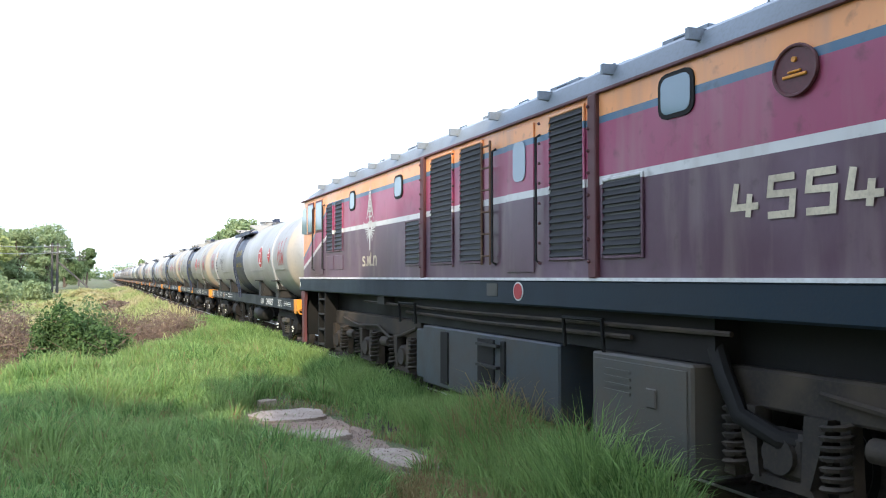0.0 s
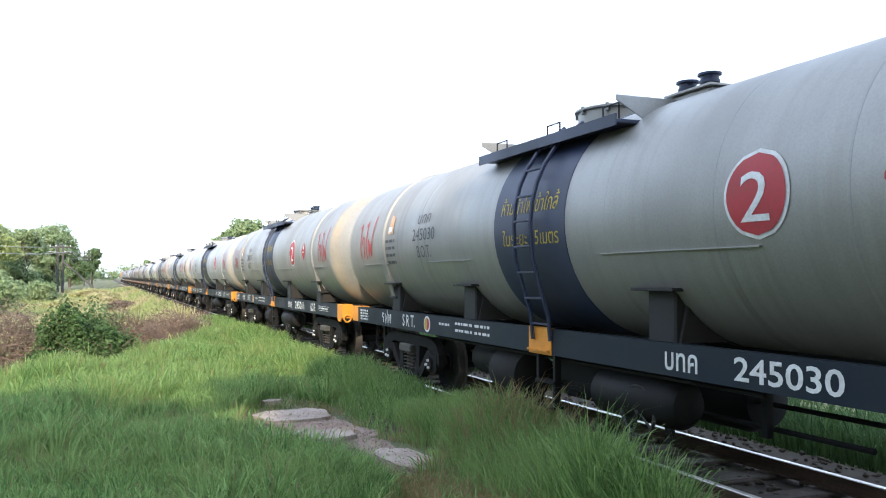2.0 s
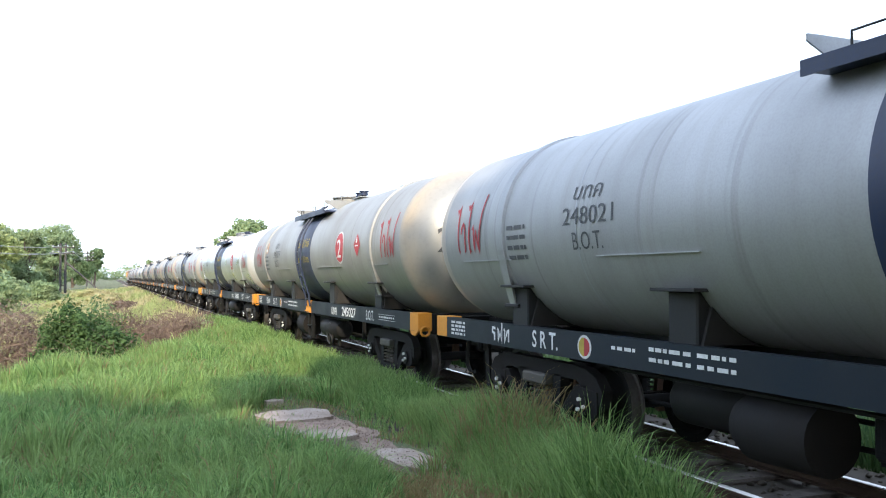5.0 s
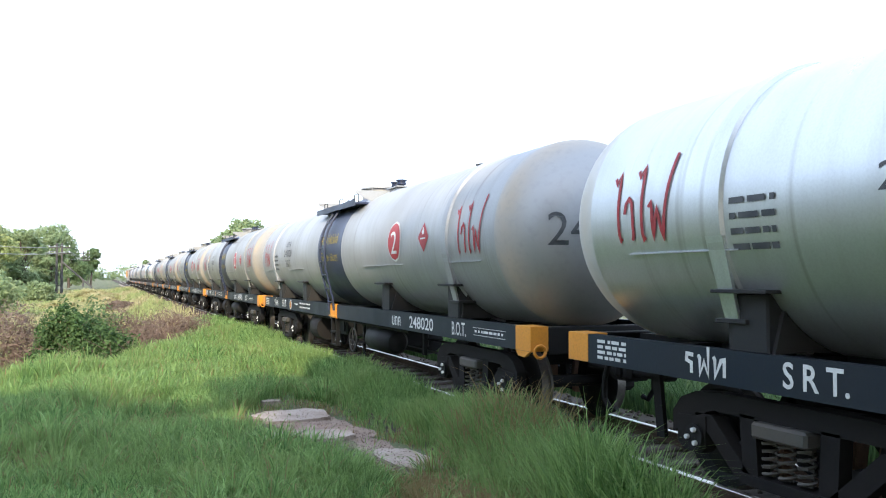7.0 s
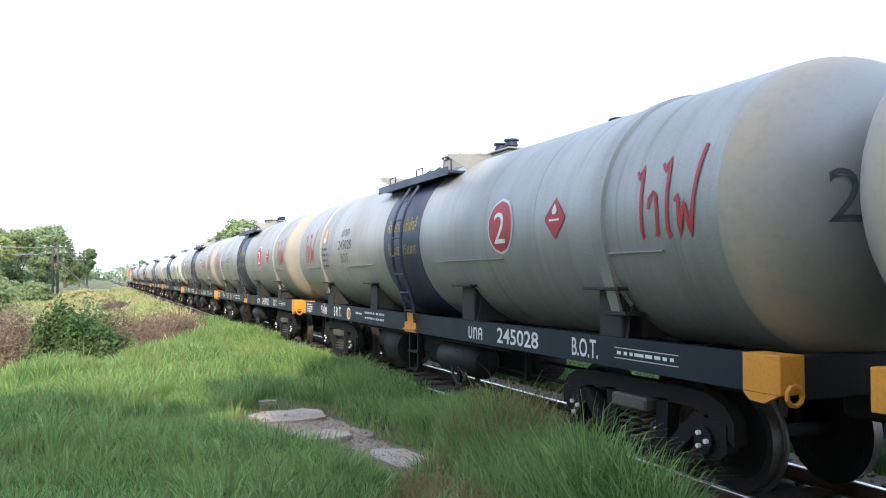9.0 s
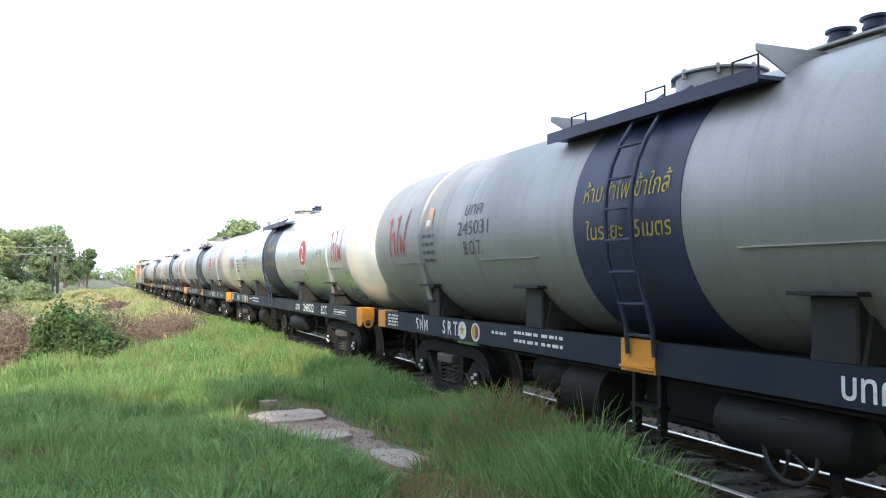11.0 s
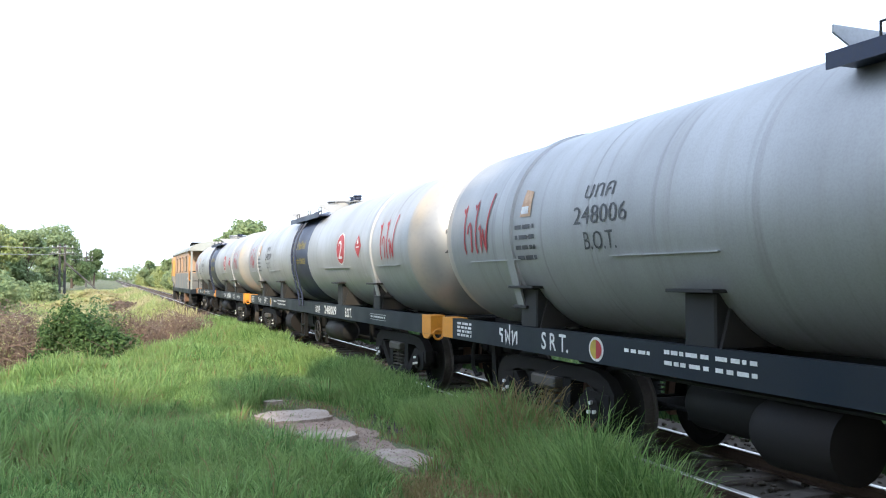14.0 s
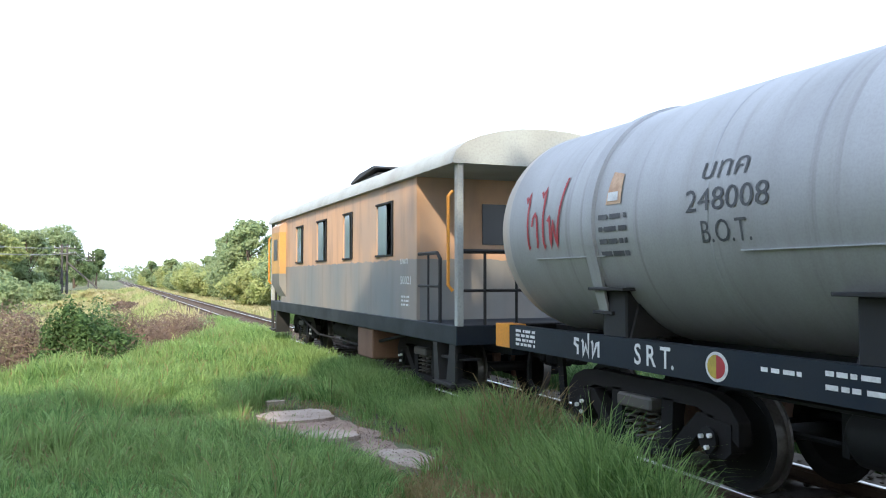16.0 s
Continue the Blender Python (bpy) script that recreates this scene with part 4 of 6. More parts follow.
        if s:
            ob.data = mesh_from("pilot2", lambda bm: prism(bm, [(0.0, 1.42), (-0.36, 1.42), (-0.26, 1.0), (-0.32, 0.3), (-0.12, 0.28), (-0.1, 0.9)], -LW + 0.02, -LW + 0.08), M["maroon"])
        part("end_beam", "endbeam", lambda bm: box(bm, -LW + 0.1, LW - 0.1, -0.05, 0.05, 0.45, 1.42, 0.01), "black", e, "sooty black end beam", (0, yy + 0.15 * d, 0))
        part("coupler", "coupler", coupler_mesh, "bogie", e, "", (0, yy, 0.05), 180 if s else 0)
    # cab steps
    st = part("cab_steps", "csteps", lambda bm: (box(bm, -LW + 0.02, -LW + 0.3, -0.05, 0.0, 0.3, 1.42), box(bm, -LW + 0.02, -LW + 0.3, 0.4, 0.45, 0.3, 1.42)), "black", e, "", (0, LL - 1.9, 0))
    for z in (0.35, 0.65, 0.95, 1.25):
        part("tread", "ctread", lambda bm: box(bm, -LW + 0.01, -LW + 0.28, 0.0, 0.4, 0, 0.03), "saddle", st, "", (0, 0, z))
    # cab: door, windows, rails
    dr = part("cab_door", "cdoor", lambda bm: side_panel(bm, LL - 1.9, LL - 1.27, 1.76, 3.28, -LW, 0.012), "livery", e, "closed cab door")
    for o0, o1 in ((1.36, 1.8), (0.72, 1.13)):
        w = part("cab_window", "cwin%.2f" % o0, lambda bm: side_panel(bm, LL - o1 - 0.03, LL - o0 + 0.03, 2.62, 3.27, -LW, 0.022), "maroon", e, "cab side window")
        part("pane", "cpane%.2f" % o0, lambda bm: side_panel(bm, LL - o1, LL - o0, 2.66, 3.23, -LW - 0.005, 0.022), "glass", w)
    def wrapwin(bm):
        prism(bm, [(LL - 0.56, 2.62), (LL - 0.12, 2.66), (LL - 0.18, 3.2), (LL - 0.5, 3.22)], -LW - 0.004, -LW + 0.1)
    part("corner_window", "cornerwin", wrapwin, "glass", e, "corner window of the cab")
    part("end_window", "endwin", lambda bm: [box(bm, s * 0.55 - 0.4, s * 0.55 + 0.4, LL - 0.01, LL + 0.02, 2.66, 3.22, 0.02) for s in (-1, 1)], "glass", e)
    for o in (1.2, 1.96, 8.98, 9.9):
        part("grab_rail", "grail", lambda bm: pipe(bm, [(0, 0, 0), (-0.05, 0, 0.03), (-0.05, 0, 1.27), (0, 0, 1.3)], 0.014, 6), "saddle", e, "steel grab rail", (-LW, LL - o, 1.85))
    for o0, o1 in ((2.14, 2.54), (2.74, 3.16)):
        louvre(e, o0, o1, 2.22, 3.12, 0.075, "livery")
        part("cover_panel", "cvp%.2f" % o0, lambda bm: side_panel(bm, LL - o1 - 0.05, LL - o0 + 0.05, 1.85, 2.12, -LW, 0.012), "livery", e)
    louvre(e, 6.3, 6.8, 1.90, 2.50, 0.065)
    louvre(e, 7.2, 7.85, 1.90, 3.28, 0.065)
    louvre(e, 8.1, 8.65, 1.90, 3.28, 0.065)
    louvre(e, 10.1, 10.65, 1.90, 3.28, 0.065)
    louvre(e, 10.95, 11.45, 1.90, 2.55, 0.065)
    for o in (6.95, 10.82):
        part("body_post", "bpost", lambda bm: box(bm, -LW - 0.045, -LW + 0.02, -0.06, 0.06, 1.70, 3.35, 0.01), "maroon", e, "riveted body post", (0, LL - o, 0))
    for o in (6.95, 8.0, 10.0, 10.82):
        for i in range(8):
            part("rivet", "rivet", lambda bm: bmesh.ops.create_icosphere(bm, subdivisions=1, radius=0.018), "maroon", e, "", (-LW - 0.05, LL - o + 0.04, 1.85 + i * 0.2))
    # ladder between louvres
    for o in (8.75, 8.95):
        part("ladder_rail", "llrail", lambda bm: pipe(bm, [(-0.06, 0, 0), (-0.06, 0, 1.4)], 0.014, 6), "rust", e, "", (-LW, LL - o, 1.85))
    for i in range(6):
        part("rung", "llrung", lambda bm: rod(bm, (-0.06, -0.1, 0), (-0.06, 0.1, 0), 0.012, 6), "rust", e, "", (-LW, LL - 8.85, 1.95 + i * 0.25))
    door = part("engine_door", "edoor", lambda bm: side_panel(bm, LL - 9.8, LL - 9.25, 1.76, 3.3, -LW, 0.018), "livery", e, "narrow engine-room door")
    part("window", "edwin", lambda bm: prism(bm, rounded(LL - 9.65, LL - 9.4, 2.72, 3.14, 0.08), -LW - 0.028, -LW), "glass", door)
    port(e, 3.63, 3.88, 2.92, 3.2)
    port(e, 5.85, 6.12, 2.92, 3.2)
    port(e, 11.7, 12.02, 2.98, 3.27)
    def medallion(bm):
        lathe(bm, [(0.165, -LW - 0.02), (0.165, -LW + 0.01)], 28, "x", (0, LL - 12.95, 3.03))
    md = part("medallion", "medal", medallion, "maroon", e, "round maroon cast medallion")
    part("medallion_relief", "medal2", lambda bm: (box(bm, -LW - 0.034, -LW - 0.018, LL - 13.04, LL - 12.86, 2.985, 3.005, 0.004), box(bm, -LW - 0.034, -LW - 0.018, LL - 13.0, LL - 12.9, 3.015, 3.03, 0.004), rod(bm, (-LW - 0.034, LL - 12.95, 3.1), (-LW - 0.018, LL - 12.95, 3.1), 0.018, 8)), "orange", md)
    part("medallion_rim", "medal3", lambda bm: pipe(bm, [(-LW - 0.024, LL - 12.95 + 0.16 * math.cos(a), 3.03 + 0.16 * math.sin(a)) for a in [i * math.pi / 14 for i in range(29)]], 0.012, 6), "maroon", md)
    # winged mark, drawn as plain strokes
    def winged(bm):
        X, yc = -LW - 0.008, LL - 4.7
        def stroke(p, q, w):
            d = Vector((q[0] - p[0], q[1] - p[1])).normalized() * w
            n = (-d.y, d.x)
            bm.faces.new([bm.verts.new((X, yc + y, z)) for y, z in ((p[0] - n[0], p[1] - n[1]), (p[0] + n[0], p[1] + n[1]), (q[0] + n[0] * 0.4, q[1] + n[1] * 0.4), (q[0] - n[0] * 0.4, q[1] - n[1] * 0.4))])
        for s in (-1, 1):
            for i in range(7):
                stroke((s * 0.05, 2.42 + i * 0.02), (s * (0.13 + 0.035 * i), 2.30 + 0.055 * i), 0.014)
            for i in range(5):
                stroke((s * 0.03, 3.12 - 0.06 * i), (s * (0.07 + 0.028 * i), 2.95 - 0.07 * i), 0.014)
        stroke((0, 2.6), (0, 3.2), 0.025)
        for i in range(4):
            stroke((-0.1 + 0.01 * i, 2.62 + 0.09 * i), (0.1 - 0.01 * i, 2.62 + 0.09 * i), 0.018)
        stroke((0, 2.5), (0, 2.15), 0.04)
    part("winged_mark", "winged", winged, "white", e, "white winged mark in worn paint")
    side_text("owner_mark", "ร.ฟ.ท", LL - 4.31, 1.9, 0.2, 0.72, -LW - 0.006, "cream", e, thin=-0.035)
    digits = {"4": [[(0.14, 1), (0.0, 0.3), (0.98, 0.3)], [(0.66, 0.66), (0.58, 0)]], "5": [[(0.96, 1), (0.14, 1), (0.08, 0.58), (0.9, 0.56), (0.84, 0), (0, 0)]]}
    brush_text("locomotive_number", [[(i * 0.268 + a * 0.2, b) for a, b in st] for i, d in enumerate("4554") for st in digits[d]], LL - 12.42, 2.12, 0.24, 1.1, 0.024, -LW - 0.008, "cream", e, label="cream painted locomotive number")
    rm = part("red_mark", "redmark", lambda bm: lathe(bm, [(0.085, -LW - 0.03), (0.085, -LW)], 20, "x", (0, LL - 9.5, 1.56)), "red", e, "red round mark with a white rim")
    part("mark_rim", "redrim", lambda bm: lathe(bm, [(0.1, -LW - 0.026), (0.1, -LW)], 20, "x", (0, LL - 9.5, 1.56)), "white", rm)
    part("jack_socket", "jack", lambda bm: box(bm, -LW - 0.026, -LW, LL - 9.05, LL - 8.8, 1.5, 1.64), "dark", e)
    side_text("end_mark", "1", LL - 0.1, 1.5, 0.1, 0.05, -LW - 0.026, "white", e)
    # fuel tank, boxes and pipes
    def tankbox(bm):
        box(bm, -LW + 0.05, LW - 0.05, LL - 10.15, LL - 6.78, 0.26, 1.05, 0.02)
        box(bm, -LW + 0.09, LW - 0.09, LL - 6.76, LL - 6.45, 0.3, 0.98, 0.02)
    ft = part("fuel_tank", "fuel", tankbox, "fueltank", e, "blue-grey box-shaped fuel tank")
    for o0, o1 in ((7.4, 7.62), (8.45, 8.85), (9.0, 9.1)):
        part("gauge_recess", "gr%.1f" % o0, lambda bm: box(bm, -LW + 0.03, -LW + 0.06, LL - o1, LL - o0, 0.32, 1.0, 0.01), "black", ft)
    for z in (0.45, 0.68, 0.92):
        part("step", "fts", lambda bm: box(bm, -LW - 0.02, -LW + 0.06, 0, 0.5, 0, 0.03), "saddle", ft, "", (0, LL - 9.0, z))
    def battery(bm):
        box(bm, -LW + 0.0, LW, LL - 12.0, LL - 10.75, 0.2, 1.05, 0.02)
        for i in range(4):
            box(bm, -LW - 0.02, -LW + 0.02, LL - 11.3, LL - 10.95, 0.72 + i * 0.06, 0.745 + i * 0.06)
        box(bm, -LW - 0.012, -LW + 0.0, LL - 11.95, LL - 10.8, 0.25, 1.0, 0.005)
        box(bm, -LW - 0.03, -LW - 0.01, LL - 11.62, LL - 11.5, 0.66, 0.82, 0.01)
    part("equipment_box", "ebox", battery, "ebox", e, "grey louvred equipment box")
    part("air_duct", "aduct", lambda bm: pipe(bm, [(-LW + 0.2, LL - 12.0, 1.25), (-LW + 0.15, LL - 12.15, 1.0), (-LW + 0.15, LL - 12.3, 0.72), (-LW + 0.2, LL - 12.6, 0.6), (-LW + 0.4, LL - 12.9, 0.58)], 0.07, 10), "black", e)
    for o in (10.3, 6.0):
        part("hand_loop", "hloop", lambda bm: pipe(bm, [(0.02, 0, 1.05), (0, 0, 1.33), (0, -0.6, 1.33), (0.02, -0.6, 1.05)], 0.02, 6), "black", e, "", (-LW, LL - o, 0))
    part("junction_box", "jbox", lambda bm: box(bm, -LW + 0.02, -LW + 0.2, LL - 5.3, LL - 5.0, 1.28, 1.42), "saddle", e)
    # three-axle bogies
    def truck(bm):
        for s in (-1, 1):
            box(bm, s * 0.88 - 0.07, s * 0.88 + 0.07, -2.3, 2.3, 0.78, 1.06, 0.02)
            for y in (-1.7, 0, 1.7):
                box(bm, s * 0.9 - 0.1, s * 0.9 + 0.1, y - 0.19, y + 0.19, 0.34, 0.66, 0.04)
                box(bm, s * 0.88 - 0.06, s * 0.88 + 0.06, y - 0.34, y - 0.24, 0.4, 0.8)
                box(bm, s * 0.88 - 0.06, s * 0.88 + 0.06, y + 0.24, y + 0.34, 0.4, 0.8)
        box(bm, -0.8, 0.8, -0.3, 0.3, 0.7, 1.1)
        for y in (-0.9, 0.9):
            rod(bm, (-0.96, y - 0.16, 0.66), (-0.96, y + 0.16, 0.66), 0.08, 12)
        for y in (-1.7, 0, 1.7):
            for q in (-1, 1):
                prism(bm, [(y + q * 0.17, 0.32), (y + q * 0.24, 0.32), (y + q * 0.38, 0.8), (y + q * 0.2, 0.8)], -1.02, -0.9)
            prism(bm, [(y - 0.26, 0.27), (y + 0.26, 0.27), (y + 0.22, 0.34), (y - 0.22, 0.34)], -1.0, -0.88)
            rod(bm, (-1.04, y, 0.5), (-0.98, y, 0.5), 0.13, 14)
    def lspring(bm):
        n = 60
        pipe(bm, [(0.085 * math.cos(i * 0.75), 0.085 * math.sin(i * 0.75), 0.34 + 0.46 * i / n) for i in range(n + 1)], 0.02, 4)
    def motor(bm):
        rod(bm, (-0.45, 0, 0.5), (0.45, 0, 0.5), 0.34, 18)
    def brakes(bm):
        pipe(bm, [(-0.98, -2.2, 0.95), (-1.0, -1.2, 0.72), (-1.0, -0.6, 0.9), (-1.0, 0.5, 0.85), (-0.98, 1.4, 0.95)], 0.025, 6)
    wheelset_data()
    for o in (3.95, 14.3):
        b = part("bogie", "truck", truck, "truck", e, "dusty three-axle bogie", (0, LL - o, 0))
        part("brake_rod", "lbrakes", brakes, "truck", b)
        for y in (-1.25, -0.45, 0.45, 1.25, 2.2):
            part("brake_hanger", "lhanger", lambda bm: prism(bm, [(-0.05, 0.25), (0.06, 0.25), (0.04, 0.8), (-0.03, 0.8)], -0.95, -0.85), "truck", b, "", (0, y, 0))
        for y in (-1.7, 0, 1.7):
            w = part("wheelset", "wheelset", wheelset_mesh, "black", b, "", (0, y, WR))
            WHEELSETS.append((w, 0, y, WR * CS, (y * 40) % 90))
            part("traction_motor", "tmotor", motor, "black", b, "", (0, y + (0.45 if y < 1 else -0.45), 0))
            for q in (-0.29, 0.29):
                part("coil_spring", "lspring", lspring, "truck", b, "large coil spring", (-0.98, y + q * 1.4, 0))
    return e, [(t, pose(TX, s0 - V * t, 0)) for t in (0, 4, 8, 12, 16)]


MOVING.append(locomotive(16.6 - LL))


# ---- caboose ----
def caboose(s0):
    e = thing("caboose", "faded orange and grey caboose with open end platforms", "caboose")
    W, L, B0, B1 = 1.25, 11.9, 1.4, 10.6
    wins = [(2.35, 3.15, 2.08, 2.88), (4.45, 5.05, 2.08, 2.88), (6.2, 7.0, 2.08, 2.88), (8.2, 8.9, 2.08, 2.88)]
    ys = [B0] + [v for w in wins for v in w[:2]] + [B1]
    for x in (-W, W - 0.05):
        for i, (a, b) in enumerate(zip(ys, ys[1:])):
            for z0, z1 in (((1.1, 3.2),) if i % 2 == 0 else ((1.1, 2.08), (2.88, 3.2))):
                part("wall_panel", "cwp%.2f%.2f" % (a, z0), lambda bm: box(bm, 0, 0.05, a, b, z0, z1), "caboose", e, "", (x, 0, 0))
    for y in (B0, B1 - 0.05):
        def bulk(bm):
            box(bm, -W + 0.05, -0.35, 0, 0.05, 1.1, 3.3)
            box(bm, 0.35, W - 0.05, 0, 0.05, 1.1, 3.3)
            box(bm, -0.35, 0.35, 0, 0.05, 3.05, 3.3)
        part("bulkhead", "cbulk", bulk, "caboose", e, "bright orange and grey end wall", (0, y, 0))
        d = part("end_door", "cedoor", lambda bm: box(bm, -0.35, 0.35, 0.01, 0.04, 1.1, 3.05), "caboose", e, "", (0, y, 0))
        part("door_window", "cedw", lambda bm: box(bm, -0.22, 0.22, 0.0, 0.045, 2.2, 2.8), "dark", d)
    for a, b, z0, z1 in wins:
        w = part("window", "cwf", lambda bm: (box(bm, -0.02, 0.05, 0, 0.03, 0, 0.8), box(bm, -0.02, 0.05, -0.03, 0, 0, 0.8)), "black", e, "half-open window with a dark frame", (-W, a + 0.03, z0))
        part("sill", "cws%.1f" % (b - a), lambda bm: box(bm, -0.03, 0.05, 0, b - a, -0.03, 0), "black", w, "", (0, -0.03, 0))
        part("head_rail", "cwh%.1f" % (b - a), lambda bm: box(bm, -0.02, 0.05, 0, b - a, 0.8, 0.83), "black", w, "", (0, -0.03, 0))
        part("pane", "cwg%.1f" % (b - a), lambda bm: box(bm, 0.02, 0.03, (b - a) * 0.45, b - a - 0.03, 0, 0.8), "glass", w, "pale glass pane")
    # solid dark box in place of the shaded room behind the windows
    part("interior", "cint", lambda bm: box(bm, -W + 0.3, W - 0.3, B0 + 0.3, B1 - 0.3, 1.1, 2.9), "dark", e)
    def roof(bm):
        o = []
        for i in range(13):
            a = math.pi - i * math.pi / 12
            o.append(((W + 0.08) * math.cos(a), 3.2 + 0.46 * math.sin(a)))
        section(bm, o + [(W + 0.08, 3.16), (W - 0.1, 3.16), (-W + 0.1, 3.16), (-W - 0.08, 3.16)], (0, L))
    part("roof", "croof", roof, "cabroof", e, "dusty arched roof")
    for y in (5.6,):
        part("roof_vent", "crvent", lambda bm: (box(bm, -0.3, 0.3, -0.75, 0.75, 0, 0.13, 0.02), prism(bm, [(-0.8, 0.2), (-0.75, 0.24), (0.15, 0.2), (0.7, 0.08), (0.7, 0.05), (-0.1, 0.13)], -0.38, 0.38)), "saddle", e, "low roof ventilator", (-0.35, y, 3.58))
    part("floor_beam", "cfloor", lambda bm: (box(bm, -W - 0.01, W + 0.01, 0.05, L - 0.05, 0.86, 1.11, 0.01), box(bm, -0.4, 0.4, 0.2, L - 0.2, 0.7, 0.9)), "sill", e, "grey floor beam")
    for y in (0.08, L - 0.08):
        for x in (-W + 0.04, W - 0.04):
            part("corner_post", "cpost", lambda bm: box(bm, -0.045, 0.045, -0.045, 0.045, 1.1, 3.2, 0.01), "cabroof", e, "", (x, y, 0))
        part("end_railing", "crail", lambda bm: (pipe(bm, [(-W, 0, 2.05), (W, 0, 2.05)], 0.03), pipe(bm, [(-W, 0, 1.55), (W, 0, 1.55)], 0.02), [pipe(bm, [(x, 0, 1.1), (x, 0, 2.05)], 0.02) for x in (-0.85, -0.4, 0.4, 0.85)]), "saddle", e, "", (0, y, 0))
        for x in (-W - 0.02,):
            part("grab_rail", "cgr", lambda bm: pipe(bm, [(0, 0, 1.55), (-0.06, 0, 1.62), (-0.06, 0, 2.75), (0, 0, 2.82)], 0.022, 6), "orange", e, "orange grab rail", (x, y + (0.06 if y < 5 else -0.06), 0))
    for y0, y1 in ((0.62, 1.36), (L - 1.36, L - 0.62)):
        part("side_railing", "csr", lambda bm: (pipe(bm, [(0, 0.74, 2.05), (0, 0.1, 2.05), (0, 0, 1.97), (0, 0, 1.1)], 0.025, 6), pipe(bm, [(0, 0.74, 1.6), (0, 0, 1.6)], 0.02, 6), pipe(bm, [(0, 0.4, 2.05), (0, 0.4, 1.1)], 0.015, 6)), "saddle", e, "", (-W + 0.02, y0 if y0 < 5 else y1, 0), 0 if y0 < 5 else 180)
    for y, s in ((0.1, 1), (L - 0.1, -1)):
        def steps(bm):
            prism(bm, [(0, 1.05), (s * 0.14, 1.05), (s * 0.3, 0.3), (s * 0.02, 0.3)], -W + 0.0, -W + 0.03)
            prism(bm, [(s * 0.0, 0.34), (s * 0.6, 0.34), (s * 0.6, 0.37), (s * 0.0, 0.37)], -W - 0.06, -W + 0.35)
            prism(bm, [(s * 0.0, 0.66), (s * 0.55, 0.66), (s * 0.55, 0.69), (s * 0.0, 0.69)], -W + 0.05, -W + 0.35)
            prism(bm, [(s * 0.6, 1.0), (s * 0.72, 1.0), (s * 0.66, 0.3), (s * 0.5, 0.3)], -W + 0.0, -W + 0.35)
        part("platform_steps", "csteps%d" % s, steps, "saddle", e, "", (0, y, 0))
        part("coupler", "coupler", coupler_mesh, "bogie", e, "", (0, y - 0.1 * s, 0), 0 if s > 0 else 180)
    part("battery_box", "cbat", lambda bm: box(bm, -W + 0.02, -W + 0.6, 3.4, 4.2, 0.36, 0.86, 0.02), "rust", e, "brown box under the floor")
    part("air_reservoir", "cres", lambda bm: (rod(bm, (-0.7, 4.6, 0.62), (-0.7, 6.0, 0.62), 0.2, 16), rod(bm, (-0.6, 6.4, 0.62), (-0.6, 7.4, 0.62), 0.18, 16)), "bogie", e)
    part("truss_rod", "ctruss", lambda bm: pipe(bm, [(-W + 0.15, 2.2, 0.84), (-W + 0.15, 4.4, 0.5), (-W + 0.15, 7.4, 0.5), (-W + 0.15, 9.4, 0.84)], 0.025), "bogie", e)
    for y in (2.1, L - 2.1):
        bogie(e, y, 1.75)
    side_text("type_code", "บพท", 1.42 + 0.62, 1.92, 0.1, 0.3, -W - 0.004, "white", e)
    side_text("caboose_number", "50021", 2.04, 1.62, 0.12, 0.42, -W - 0.004, "white", e)
    part("data_lettering", "cdata", lambda bm: bars(bm, 2.0, 1.42, 3, 0.32, 0.03, 0.03, -W - 0.004, 9), "white", e)
    mb = part("lookout_bay", "cbay", lambda bm: section(bm, lambda y: [(-W, 1.25), (-W - 0.17, 1.55), (-W - 0.17, 3.0), (-W, 3.12)], (L - 1.9, L - 1.0)), "caboose", e, "bulging lookout bay with a small window")
    part("bay_panel", "cbayp", lambda bm: box(bm, -W - 0.174, -W - 0.166, L - 1.89, L - 1.01, 1.82, 2.85), "ochre", mb, "ochre upper panel")
    part("pane", "cbayw", lambda bm: box(bm, -W - 0.182, -W - 0.172, L - 1.7, L - 1.25, 2.15, 2.68), "dark", mb)
    part("bay_end", "cbaye", lambda bm: box(bm, -W - 0.166, -W - 0.01, L - 1.906, L - 1.898, 1.82, 2.85), "ochre", mb, "ochre end of the bay")
    return e, [(t, pose(TX, s0 - V * t, 0)) for t in (0, 4, 8, 12, 16)]


MOVING.append(caboose(271.1))
SQ[:] = AT[:] = (1.0, 1.0, 1.0)

# ---- ground, track ----
def smooth(a, b, x):
    t = np.clip((x - a) / (b - a), 0, 1)
    return t * t * (3 - 2 * t)


def site(x, y):
    """From the first survey's plan to the track's own axes."""
    return 0.913 * x - 0.0075 * y, 0.913 * y


def edge(x):
    """Where the grassy shelf ends."""
    return np.interp(x, (-9, -2.25, 0.2, 2.35, 3.7), (14.2, 16.1, 18.1, 23.3, 31))


def height(x, y):
    """The ground: a grassy shelf beside the track that falls away to the left and beyond."""
    x, y = np.asarray(x, float), np.asarray(y, float)
    beyond = y - edge(x)
    fall = 0.8 * smooth(-0.8, 4.5, beyond) * smooth(3.5, 0.3, x)
    fall = np.maximum(fall, 0.6 * smooth(-3.0, -8.0, x))
    fall = np.maximum(fall, 0.5 * smooth(6.5, 8.0, x))
    bumps = 0.05 * np.sin(x * 1.7 + y * 0.6) * np.sin(y * 0.9 - x * 0.4) * smooth(3.8, 3.0, x)
    rise = 0.7 * smooth(60, 160, y) * smooth(3.8, 1.0, x) * smooth(-16, -4, x)
    return -0.24 - fall + bumps + rise


